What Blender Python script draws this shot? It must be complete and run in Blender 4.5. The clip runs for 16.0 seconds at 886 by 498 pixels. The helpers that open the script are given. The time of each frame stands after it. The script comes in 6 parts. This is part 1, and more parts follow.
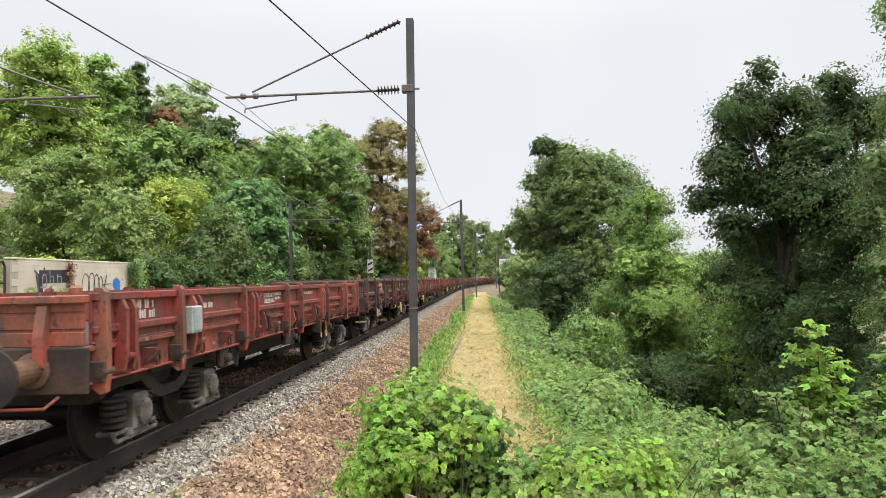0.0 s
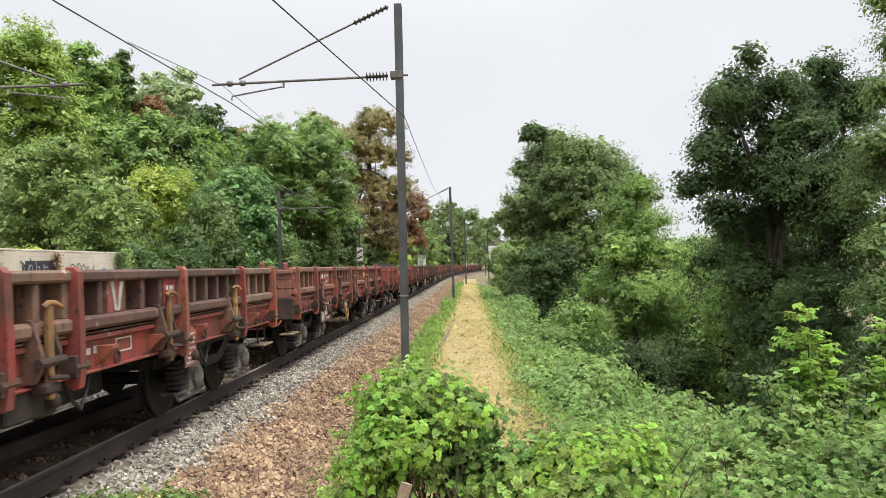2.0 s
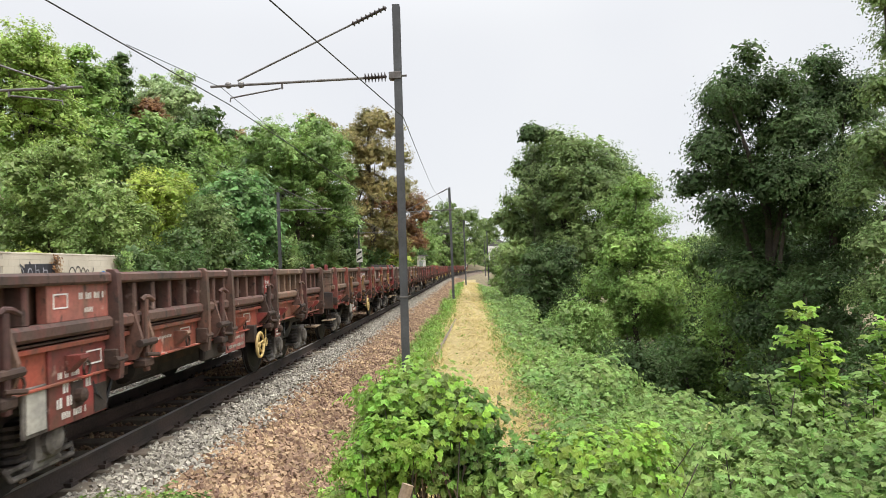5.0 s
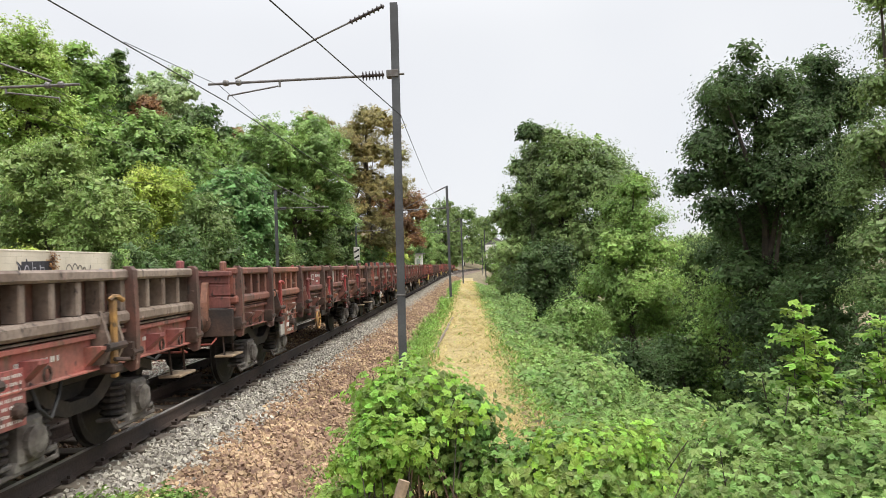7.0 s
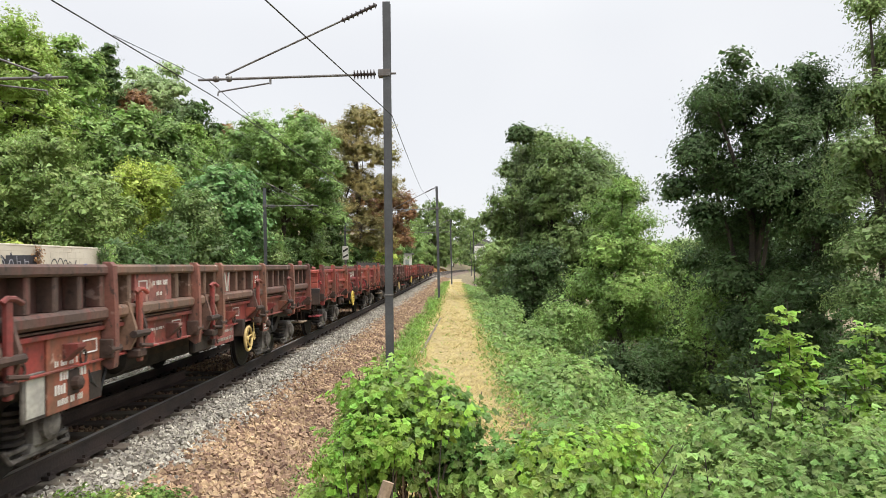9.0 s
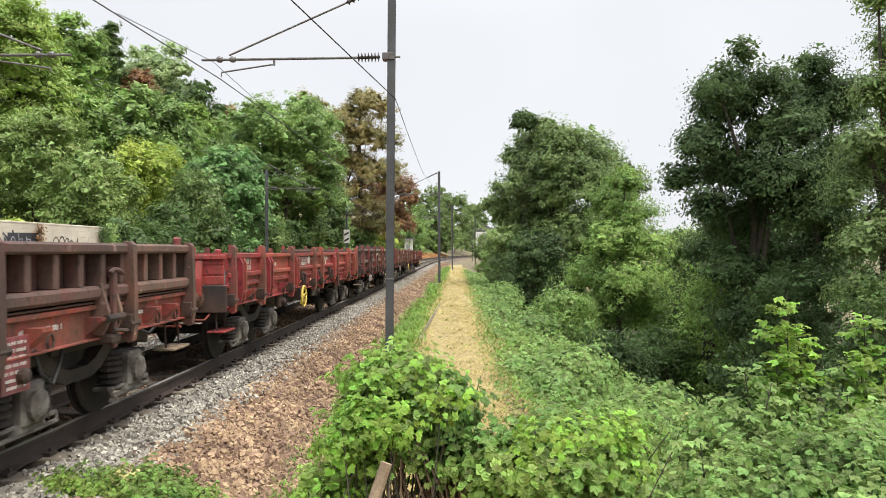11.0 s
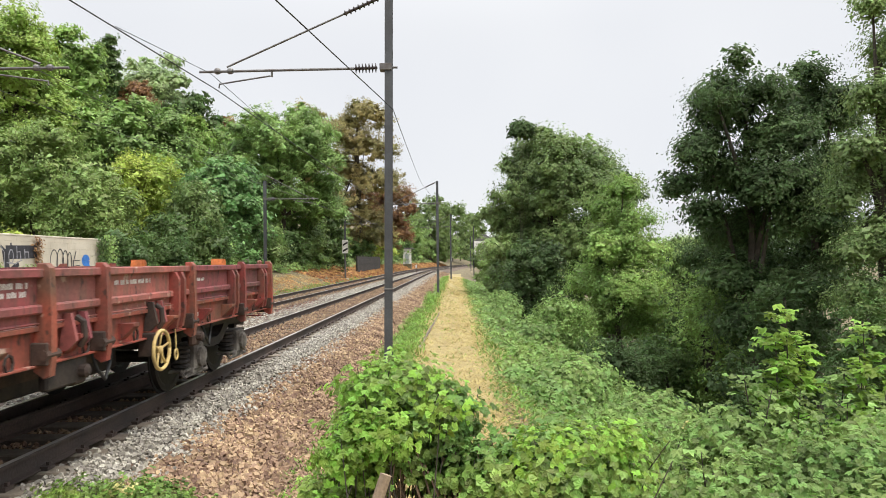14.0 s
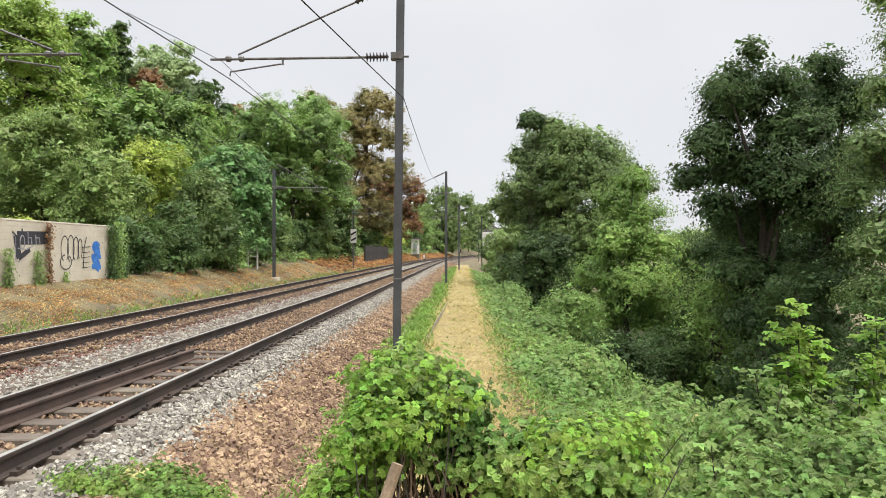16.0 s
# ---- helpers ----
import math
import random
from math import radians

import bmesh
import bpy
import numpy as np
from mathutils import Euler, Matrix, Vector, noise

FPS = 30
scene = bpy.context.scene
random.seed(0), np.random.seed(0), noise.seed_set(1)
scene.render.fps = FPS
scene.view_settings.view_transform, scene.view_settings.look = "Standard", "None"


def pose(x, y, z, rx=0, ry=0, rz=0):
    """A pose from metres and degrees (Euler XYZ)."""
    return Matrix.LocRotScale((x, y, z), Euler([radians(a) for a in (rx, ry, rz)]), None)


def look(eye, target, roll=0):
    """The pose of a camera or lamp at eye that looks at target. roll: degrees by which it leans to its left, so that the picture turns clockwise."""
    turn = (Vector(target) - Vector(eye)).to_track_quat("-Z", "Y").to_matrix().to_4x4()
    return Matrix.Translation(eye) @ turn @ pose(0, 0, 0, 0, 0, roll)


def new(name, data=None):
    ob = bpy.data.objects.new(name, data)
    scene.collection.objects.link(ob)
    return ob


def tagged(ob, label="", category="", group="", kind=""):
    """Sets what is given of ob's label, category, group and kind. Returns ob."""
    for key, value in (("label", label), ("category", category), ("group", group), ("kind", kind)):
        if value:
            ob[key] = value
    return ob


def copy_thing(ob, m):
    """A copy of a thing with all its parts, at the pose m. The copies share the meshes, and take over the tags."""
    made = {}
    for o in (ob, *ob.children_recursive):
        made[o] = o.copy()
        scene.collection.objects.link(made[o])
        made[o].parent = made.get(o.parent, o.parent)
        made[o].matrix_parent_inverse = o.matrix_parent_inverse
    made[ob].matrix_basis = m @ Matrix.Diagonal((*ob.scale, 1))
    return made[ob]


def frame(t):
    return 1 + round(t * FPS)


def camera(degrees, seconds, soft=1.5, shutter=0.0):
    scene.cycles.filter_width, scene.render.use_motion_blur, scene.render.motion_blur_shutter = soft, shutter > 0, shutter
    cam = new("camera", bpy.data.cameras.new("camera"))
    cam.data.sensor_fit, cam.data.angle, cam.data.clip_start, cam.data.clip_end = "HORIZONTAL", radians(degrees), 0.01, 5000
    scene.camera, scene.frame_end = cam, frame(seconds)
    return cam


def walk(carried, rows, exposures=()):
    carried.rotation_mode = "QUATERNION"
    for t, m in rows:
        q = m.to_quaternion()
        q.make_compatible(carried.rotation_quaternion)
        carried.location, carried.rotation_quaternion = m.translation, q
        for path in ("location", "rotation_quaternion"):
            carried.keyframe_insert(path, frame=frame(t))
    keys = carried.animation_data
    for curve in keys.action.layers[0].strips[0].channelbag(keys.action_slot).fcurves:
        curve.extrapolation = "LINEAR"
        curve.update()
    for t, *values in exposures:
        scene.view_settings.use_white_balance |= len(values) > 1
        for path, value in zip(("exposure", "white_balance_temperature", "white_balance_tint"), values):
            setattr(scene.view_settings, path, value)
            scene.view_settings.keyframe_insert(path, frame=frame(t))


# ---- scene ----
cam = camera(64.0, 16.0, soft=0.55, shutter=0.05)
walk(cam, [
    (0.0, pose(0.036, -0.044, 1.696, 92.441, 1.427, 3.045)),
    (0.5, pose(0.029, -0.027, 1.686, 92.042, 1.477, 3.049)),
    (1.0, pose(0.019, -0.022, 1.687, 91.713, 1.590, 2.666)),
    (1.5, pose(0.014, -0.028, 1.692, 91.396, 1.769, 2.413)),
    (2.0, pose(0.013, -0.015, 1.694, 91.394, 1.933, 2.190)),
    (2.5, pose(0.009, -0.020, 1.693, 91.613, 2.161, 2.176)),
    (3.0, pose(0.011, -0.012, 1.688, 91.664, 2.266, 2.216)),
    (3.5, pose(0.008, -0.004, 1.689, 91.467, 2.283, 2.103)),
    (4.0, pose(0.011, 0.001, 1.690, 91.653, 2.358, 2.222)),
    (6.5, pose(0.011, -0.012, 1.689, 91.100, 2.150, 2.024)),
    (7.0, pose(0.016, -0.023, 1.687, 91.311, 2.172, 1.956)),
    (7.5, pose(0.018, -0.006, 1.682, 91.382, 2.170, 1.752)),
    (8.0, pose(0.015, -0.016, 1.684, 91.038, 1.978, 1.437)),
    (8.5, pose(0.015, -0.011, 1.683, 91.047, 1.427, 1.193)),
    (9.0, pose(0.020, -0.004, 1.686, 91.341, 1.248, 1.048)),
    (11.5, pose(0.015, -0.020, 1.678, 90.018, 0.099, 1.144)),
    (12.0, pose(0.013, -0.022, 1.676, 90.017, 0.323, 1.199)),
    (12.5, pose(0.016, -0.031, 1.680, 90.410, 0.323, 1.448)),
    (13.0, pose(0.017, -0.018, 1.685, 90.646, 0.401, 1.401)),
    (13.5, pose(0.014, -0.019, 1.683, 90.880, 0.681, 1.187)),
    (14.0, pose(0.020, -0.017, 1.685, 90.921, 0.629, 1.014)),
    (14.5, pose(0.013, -0.007, 1.683, 90.603, 0.382, 0.957)),
    (15.0, pose(0.009, -0.004, 1.677, 90.380, 0.051, 1.108)),
    (15.5, pose(-0.000, 0.000, 1.680, 90.114, -0.000, 1.233)),
    (16.0, pose(-0.011, 0.003, 1.681, 90.156, 0.001, 1.642)),
], exposures=[(0.0, 0.26), (4.0, 0.27), (8.0, 0.29), (12.0, 0.33), (14.0, 0.26), (16.0, 0.19)])

# ---- sky and light: bright overcast, soft light from high behind the trees ----
world = bpy.data.worlds.new("sky")
scene.world = world
world.use_nodes = True
wn, wl = world.node_tree.nodes, world.node_tree.links
wn.clear()
w_out, w_bg = wn.new("ShaderNodeOutputWorld"), wn.new("ShaderNodeBackground")
w_sky, w_dim, w_mix = wn.new("ShaderNodeTexSky"), wn.new("ShaderNodeVectorMath"), wn.new("ShaderNodeMix")
w_sky.sky_type, w_sky.sun_disc = "NISHITA", False
w_sky.sun_elevation, w_sky.sun_rotation = radians(66), radians(125)
w_dim.operation = "SCALE"
w_dim.inputs["Scale"].default_value = 0.1
w_cloud, w_ramp, w_co = wn.new("ShaderNodeTexNoise"), wn.new("ShaderNodeValToRGB"), wn.new("ShaderNodeTexCoord")
w_cloud.inputs["Scale"].default_value = 1.6
w_cloud.inputs["Detail"].default_value = 3
w_ramp.color_ramp.elements[0].position, w_ramp.color_ramp.elements[1].position = 0.3, 0.7
w_ramp.color_ramp.elements[0].color, w_ramp.color_ramp.elements[1].color = (0.74, 0.755, 0.80, 1), (0.84, 0.85, 0.87, 1)
w_mix.data_type = "RGBA"
w_mix.inputs[0].default_value = 0.92
wl.new(w_co.outputs["Generated"], w_cloud.inputs["Vector"])
wl.new(w_cloud.outputs["Fac"], w_ramp.inputs["Fac"])
wl.new(w_sky.outputs["Color"], w_dim.inputs[0])
wl.new(w_dim.outputs[0], w_mix.inputs[6])
wl.new(w_ramp.outputs["Color"], w_mix.inputs[7])
# the cloud deck is thin overhead and thick towards the horizon
w_sep, w_rise, w_up = wn.new("ShaderNodeSeparateXYZ"), wn.new("ShaderNodeMapRange"), wn.new("ShaderNodeVectorMath")
w_rise.interpolation_type = "SMOOTHSTEP"
w_rise.inputs["From Min"].default_value, w_rise.inputs["From Max"].default_value = 0.3, 0.95
w_rise.inputs["To Min"].default_value, w_rise.inputs["To Max"].default_value = 0.93, 3.2
w_up.operation = "SCALE"
wl.new(w_co.outputs["Generated"], w_sep.inputs[0])
wl.new(w_sep.outputs["Z"], w_rise.inputs["Value"])
wl.new(w_mix.outputs[2], w_up.inputs[0])
wl.new(w_rise.outputs[0], w_up.inputs["Scale"])
wl.new(w_up.outputs[0], w_bg.inputs["Color"])
wl.new(w_bg.outputs[0], w_out.inputs["Surface"])
w_bg.inputs["Strength"].default_value = 1.0

sun = new("sun", bpy.data.lights.new("sun", "SUN"))
sun.data.energy, sun.data.angle, sun.data.color = 2.3, radians(20), (1.0, 0.93, 0.80)
sun.matrix_basis = look((34, -24, 92), (0, 0, 0))

# ---- materials ----
def material(name, base, dark=None, scale=4.0, fine=40.0, rough=0.8, metal=0.0, bump=0.3, spread=0.25, amount=0.5, leafy=0.0, per="none", dist=0.01, streak=None, gloss=0.5):
    """A surface of two colours mixed by noise at two scales, with fine relief; per: 'object' or 'island' varies single pieces."""
    m = bpy.data.materials.new(name)
    m.use_nodes = True
    n, l = m.node_tree.nodes, m.node_tree.links
    p, out = n["Principled BSDF"], n["Material Output"]
    dark = dark or tuple(c * 0.55 for c in base)
    co = n.new("ShaderNodeTexCoord")
    geo = n.new("ShaderNodeNewGeometry")
    vec = geo.outputs["Position"] if leafy or per == "world" else co.outputs["Object"]
    big, small = n.new("ShaderNodeTexNoise"), n.new("ShaderNodeTexNoise")
    for node, s, d in ((big, scale, 5), (small, fine, 3)):
        node.inputs["Scale"].default_value, node.inputs["Detail"].default_value = s, d
        l.new(vec, node.inputs["Vector"])
    ramp = n.new("ShaderNodeValToRGB")
    ramp.color_ramp.elements[0].position, ramp.color_ramp.elements[1].position = amount - 0.14, amount + 0.14
    ramp.color_ramp.elements[0].color, ramp.color_ramp.elements[1].color = (*base, 1), (*dark, 1)
    l.new(big.outputs["Fac"], ramp.inputs["Fac"])
    hue = n.new("ShaderNodeHueSaturation")
    colour = ramp.outputs["Color"]
    if streak:
        # dirt that has run down, and small chips
        for stretch, s, lo, hi, tint in (((1.0, 1.0, 0.12), 9.0, 0.52, 0.70, streak), ((1.0, 1.0, 0.6), 14.0, 0.60, 0.68, (0.035, 0.026, 0.022)), ((1.0, 1.0, 1.0), 5.0, 0.66, 0.72, (0.42, 0.30, 0.25))):
            mp, nz, mr, mx = n.new("ShaderNodeMapping"), n.new("ShaderNodeTexNoise"), n.new("ShaderNodeMapRange"), n.new("ShaderNodeMix")
            mp.inputs["Scale"].default_value = stretch
            nz.inputs["Scale"].default_value, nz.inputs["Detail"].default_value = s, 4
            mr.inputs["From Min"].default_value, mr.inputs["From Max"].default_value = lo, hi
            mr.inputs["To Max"].default_value = 0.8
            mx.data_type = "RGBA"
            l.new(vec, mp.inputs["Vector"])
            l.new(mp.outputs[0], nz.inputs["Vector"])
            l.new(nz.outputs["Fac"], mr.inputs["Value"])
            l.new(mr.outputs[0], mx.inputs[0])
            l.new(colour, mx.inputs[6])
            mx.inputs[7].default_value = (*tint, 1)
            colour = mx.outputs[2]
    l.new(colour, hue.inputs["Color"])
    val = n.new("ShaderNodeMapRange")
    val.inputs["From Min"].default_value, val.inputs["From Max"].default_value = 0.25, 0.75
    val.inputs["To Min"].default_value, val.inputs["To Max"].default_value = 1 - spread, 1 + spread
    l.new(small.outputs["Fac"], val.inputs["Value"])
    last = val.outputs[0]
    if per in ("object", "island"):
        pick = n.new("ShaderNodeObjectInfo").outputs["Random"] if per == "object" else geo.outputs["Random Per Island"]
        r = n.new("ShaderNodeMapRange")
        r.inputs["To Min"].default_value, r.inputs["To Max"].default_value = 1 - 1.4 * spread, 1 + 1.4 * spread
        l.new(pick, r.inputs["Value"])
        mul = n.new("ShaderNodeMath")
        mul.operation = "MULTIPLY"
        l.new(last, mul.inputs[0])
        l.new(r.outputs[0], mul.inputs[1])
        last = mul.outputs[0]
        h = n.new("ShaderNodeMapRange")
        h.inputs["To Min"].default_value, h.inputs["To Max"].default_value = 0.5 - 0.06 * spread, 0.5 + 0.06 * spread
        l.new(pick, h.inputs["Value"])
        l.new(h.outputs[0], hue.inputs["Hue"])
    l.new(last, hue.inputs["Value"])
    l.new(hue.outputs["Color"], p.inputs["Base Color"])
    p.inputs["Roughness"].default_value, p.inputs["Metallic"].default_value = rough, metal
    p.inputs["Specular IOR Level"].default_value = gloss
    if bump:
        b = n.new("ShaderNodeBump")
        b.inputs["Strength"].default_value, b.inputs["Distance"].default_value = bump, dist
        l.new(small.outputs["Fac"], b.inputs["Height"])
        l.new(b.outputs[0], p.inputs["Normal"])
    if leafy:
        t, mix = n.new("ShaderNodeBsdfTranslucent"), n.new("ShaderNodeMixShader")
        l.new(hue.outputs["Color"], t.inputs["Color"])
        mix.inputs[0].default_value = leafy
        l.new(p.outputs[0], mix.inputs[1])
        l.new(t.outputs[0], mix.inputs[2])
        l.new(mix.outputs[0], out.inputs["Surface"])
    return m


def leaf(name, base, dark, scale=0.5, spread=0.45, rough=0.5, amount=0.5):
    return material(name, base, dark, scale=scale, fine=6.0, rough=rough, bump=0.0, spread=spread, leafy=0.36, per="island", amount=amount, gloss=0.34)


M = dict(
    soil=material("soil", (0.198, 0.159, 0.086), (0.103, 0.086, 0.047), 0.8, 30, 0.95, bump=0.6, per="world", dist=0.03),
    path=material("straw_earth", (0.399, 0.323, 0.152), (0.275, 0.217, 0.100), 2.5, 45, 0.95, bump=0.8, per="world", dist=0.03),
    bed=material("ballast_dust", (0.15, 0.105, 0.075), (0.08, 0.058, 0.043), 1.5, 25, 0.95, bump=1.0, per="world", dist=0.04),
    grey_stone=material("grey_ballast", (0.37, 0.345, 0.295), (0.235, 0.215, 0.18), 5, 30, 0.9, per="island", spread=0.3),
    brown_stone=material("brown_ballast", (0.335, 0.225, 0.142), (0.185, 0.118, 0.074), 2.2, 30, 0.9, per="island", spread=0.32),
    rosy=material("sun_bleached_red_paint", (0.311, 0.083, 0.077), (0.173, 0.068, 0.059), 1.8, 26, 0.7, 0.0, 0.2, 0.2, 0.5, per="object", streak=(0.13, 0.08, 0.06)),
    buffer=material("rusty_buffer", (0.22, 0.11, 0.065), (0.09, 0.05, 0.035), 3, 30, 0.6, 0.2, 0.2, per="object"),
    ochre=material("ochre_paint", (0.36, 0.19, 0.055), (0.16, 0.09, 0.045), 5, 40, 0.65, 0, 0.15, 0.2, 0.5, per="object", streak=(0.07, 0.045, 0.03)),
    pale_yellow=material("faded_yellow_paint", (0.62, 0.46, 0.17), (0.42, 0.30, 0.13), 6, 40, 0.6, 0, 0.1, 0.1),
    red_stone=material("rusty_ballast", (0.22, 0.115, 0.085), (0.15, 0.085, 0.065), 3, 30, 0.9, per="island", spread=0.35),
    rail_side=material("rusty_rail", (0.075, 0.052, 0.042), (0.04, 0.031, 0.027), 2, 40, 0.75, 0.2, 0.3),
    rail_top=material("polished_rail", (0.55, 0.53, 0.50), (0.40, 0.37, 0.34), 1, 60, 0.35, 0.6, 0.05),
    sleeper=material("weathered_sleeper", (0.184, 0.153, 0.119), (0.109, 0.085, 0.065), 2.5, 35, 0.9, per="object", spread=0.2),
    spare_rail=material("old_rail", (0.11, 0.075, 0.06), (0.07, 0.05, 0.042), 2, 40, 0.8, 0.15),
    pole=material("pole_steel", (0.095, 0.10, 0.105), (0.060, 0.060, 0.062), 1.2, 30, 0.6, 0.25, 0.15, 0.15),
    fittings=material("galvanised_fittings", (0.20, 0.195, 0.19), (0.12, 0.105, 0.095), 5, 40, 0.55, 0.5, 0.15),
    insulator=material("brown_insulator", (0.055, 0.04, 0.036), None, 6, 30, 0.3, 0, 0.05),
    wire=material("copper_wire", (0.06, 0.058, 0.055), None, 6, 30, 0.6, 0.4, 0),
    wall=material("concrete_block_wall", (0.62, 0.565, 0.455), (0.50, 0.45, 0.355), 1.1, 30, 0.95, bump=0.4, spread=0.04, per="world"),
    mortar=material("mortar", (0.44, 0.40, 0.33), (0.38, 0.34, 0.28), 2, 30, 0.95, spread=0.1),
    ink=material("black_spray_paint", (0.045, 0.045, 0.055), None, 5, 30, 0.7, 0, 0.1),
    blue_ink=material("blue_spray_paint", (0.05, 0.22, 0.62), (0.03, 0.13, 0.45), 5, 30, 0.7, 0, 0.1),
    pale_ink=material("grey_spray_paint", (0.34, 0.34, 0.37), None, 5, 30, 0.7, 0, 0.1),
    white=material("white_paint", (0.72, 0.71, 0.68), (0.55, 0.53, 0.49), 3, 30, 0.6, 0, 0.1, 0.1),
    black=material("black_paint", (0.03, 0.03, 0.03), None, 3, 30, 0.6, 0, 0.1),
    yellow=material("yellow_paint", (0.72, 0.55, 0.10), (0.55, 0.40, 0.08), 6, 40, 0.5, 0, 0.1, 0.1),
    wood=material("grey_wood", (0.34, 0.255, 0.17), (0.20, 0.145, 0.095), 4, 60, 0.9),
    fence=material("dark_fence_board", (0.035, 0.03, 0.026), None, 3, 40, 0.9, per="object"),
    orange=material("orange_paint", (0.62, 0.17, 0.04), None, 5, 30, 0.6),
    roof=material("grey_roof", (0.18, 0.17, 0.17), None, 3, 30, 0.85),
    glass=material("dark_window", (0.04, 0.045, 0.05), None, 2, 10, 0.1, 0, 0),
    red_brown=material("worn_red_brown_paint", (0.250, 0.093, 0.065), (0.122, 0.066, 0.049), 1.5, 26, 0.7, 0.0, 0.25, 0.2, 0.5, per="object", streak=(0.08, 0.046, 0.036)),
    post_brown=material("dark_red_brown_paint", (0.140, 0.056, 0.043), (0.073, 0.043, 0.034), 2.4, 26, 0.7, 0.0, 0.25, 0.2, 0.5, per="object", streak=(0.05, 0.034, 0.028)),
    red=material("faded_red_paint", (0.302, 0.056, 0.043), (0.134, 0.058, 0.040), 2.2, 26, 0.6, 0.0, 0.2, 0.2, 0.52, per="object", streak=(0.085, 0.05, 0.038)),
    bright_red=material("red_wagon_paint", (0.33, 0.048, 0.042), (0.17, 0.050, 0.036), 1.8, 26, 0.55, 0.0, 0.2, 0.16, 0.56, per="object", streak=(0.10, 0.05, 0.036)),
    brown=material("brown_rusty_paint", (0.162, 0.093, 0.067), (0.091, 0.061, 0.047), 1.2, 26, 0.75, 0.0, 0.25, 0.22, 0.5, per="object", streak=(0.17, 0.066, 0.048)),
    grimy=material("grimy_grey_brown_paint", (0.29, 0.235, 0.19), (0.14, 0.10, 0.075), 1.6, 26, 0.85, 0.0, 0.25, 0.22, 0.5, per="object", streak=(0.10, 0.07, 0.055)),
    dark_rust=material("dark_rust", (0.072, 0.042, 0.031), (0.030, 0.023, 0.020), 3, 30, 0.85, 0.1, 0.3),
    bogie=material("greasy_bogie_steel", (0.045, 0.034, 0.028), (0.018, 0.015, 0.014), 4, 30, 0.75, 0.2, 0.3),
    axlebox=material("dusty_axlebox", (0.19, 0.175, 0.155), (0.05, 0.04, 0.034), 5, 30, 0.8, 0.1, 0.2),
    wheel=material("wheel_steel", (0.036, 0.029, 0.026), (0.018, 0.016, 0.015), 4, 30, 0.65, 0.4, 0.2),
    tread=material("bright_tread", (0.25, 0.24, 0.235), None, 4, 30, 0.4, 0.9, 0.05),
    box_grey=material("grey_box_paint", (0.36, 0.41, 0.40), (0.25, 0.28, 0.27), 4, 30, 0.6, 0, 0.1, 0.12),
    card=material("greyed_card", (0.48, 0.46, 0.40), (0.30, 0.29, 0.26), 5, 30, 0.8, 0, 0.1, 0.15),
    rubber=material("black_rubber", (0.02, 0.02, 0.02), None, 4, 30, 0.7, 0, 0.1),
    bark=material("bark", (0.085, 0.068, 0.052), (0.05, 0.042, 0.033), 3, 25, 0.95, bump=0.8),
    bramble=leaf("bramble_leaf", (0.257, 0.365, 0.101), (0.151, 0.250, 0.064), 0.8, 0.3),
    creeper=leaf("creeper_leaf", (0.250, 0.361, 0.100), (0.151, 0.246, 0.067), 0.9, 0.28),
    vine=leaf("fresh_vine_leaf", (0.282, 0.398, 0.083), (0.125, 0.224, 0.051), 1.1, 0.32, 0.42),
    shoot=leaf("yellow_green_shoot", (0.292, 0.443, 0.063), (0.184, 0.332, 0.047), 1.0, 0.3),
    grass=leaf("green_grass", (0.248, 0.381, 0.078), (0.159, 0.284, 0.053), 1.2, 0.35),
    straw=leaf("dry_straw", (0.558, 0.460, 0.209), (0.446, 0.360, 0.152), 0.8, 0.16, 0.8),
    litter=leaf("dry_leaf_litter", (0.578, 0.320, 0.139), (0.312, 0.165, 0.079), 1.0, 0.3, 0.9),
    dry_stem=material("dry_stem", (0.23, 0.155, 0.10), (0.12, 0.08, 0.055), 6, 40, 0.9, per="island"),
    flower=leaf("cream_flower", (0.819, 0.756, 0.378), (0.71, 0.651, 0.302), 2, 0.15),
    mid=leaf("mid_green_leaf", (0.301, 0.434, 0.125), (0.171, 0.270, 0.079), 0.45, 0.28),
    bright=leaf("bright_green_leaf", (0.335, 0.474, 0.124), (0.192, 0.301, 0.079), 0.4, 0.28),
    yellowish=leaf("yellow_green_leaf", (0.466, 0.540, 0.100), (0.288, 0.381, 0.070), 0.5, 0.28),
    olive=leaf("olive_grey_leaf", (0.307, 0.399, 0.125), (0.183, 0.267, 0.078), 0.5, 0.28),
    willow=leaf("willow_leaf", (0.421, 0.534, 0.131), (0.256, 0.370, 0.085), 0.5, 0.28),
    silver=leaf("grey_green_leaf", (0.458, 0.564, 0.274), (0.280, 0.376, 0.175), 0.3, 0.25),
    bluish=leaf("dark_bluish_leaf", (0.250, 0.417, 0.144), (0.139, 0.261, 0.086), 0.6, 0.3),
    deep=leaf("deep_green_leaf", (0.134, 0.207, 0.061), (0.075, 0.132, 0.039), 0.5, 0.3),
    # maple's own dark green; on the ravine undergrowth the colour carries shade
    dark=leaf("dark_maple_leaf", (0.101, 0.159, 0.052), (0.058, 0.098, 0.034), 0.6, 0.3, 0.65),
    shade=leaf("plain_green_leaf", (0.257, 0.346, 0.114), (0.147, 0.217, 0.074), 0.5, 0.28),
    chestnut=leaf("browning_chestnut_leaf", (0.422, 0.340, 0.140), (0.228, 0.220, 0.084), 0.3, 0.28),
    rusty=leaf("rust_brown_leaf", (0.341, 0.182, 0.083), (0.198, 0.116, 0.055), 0.4, 0.28),
)


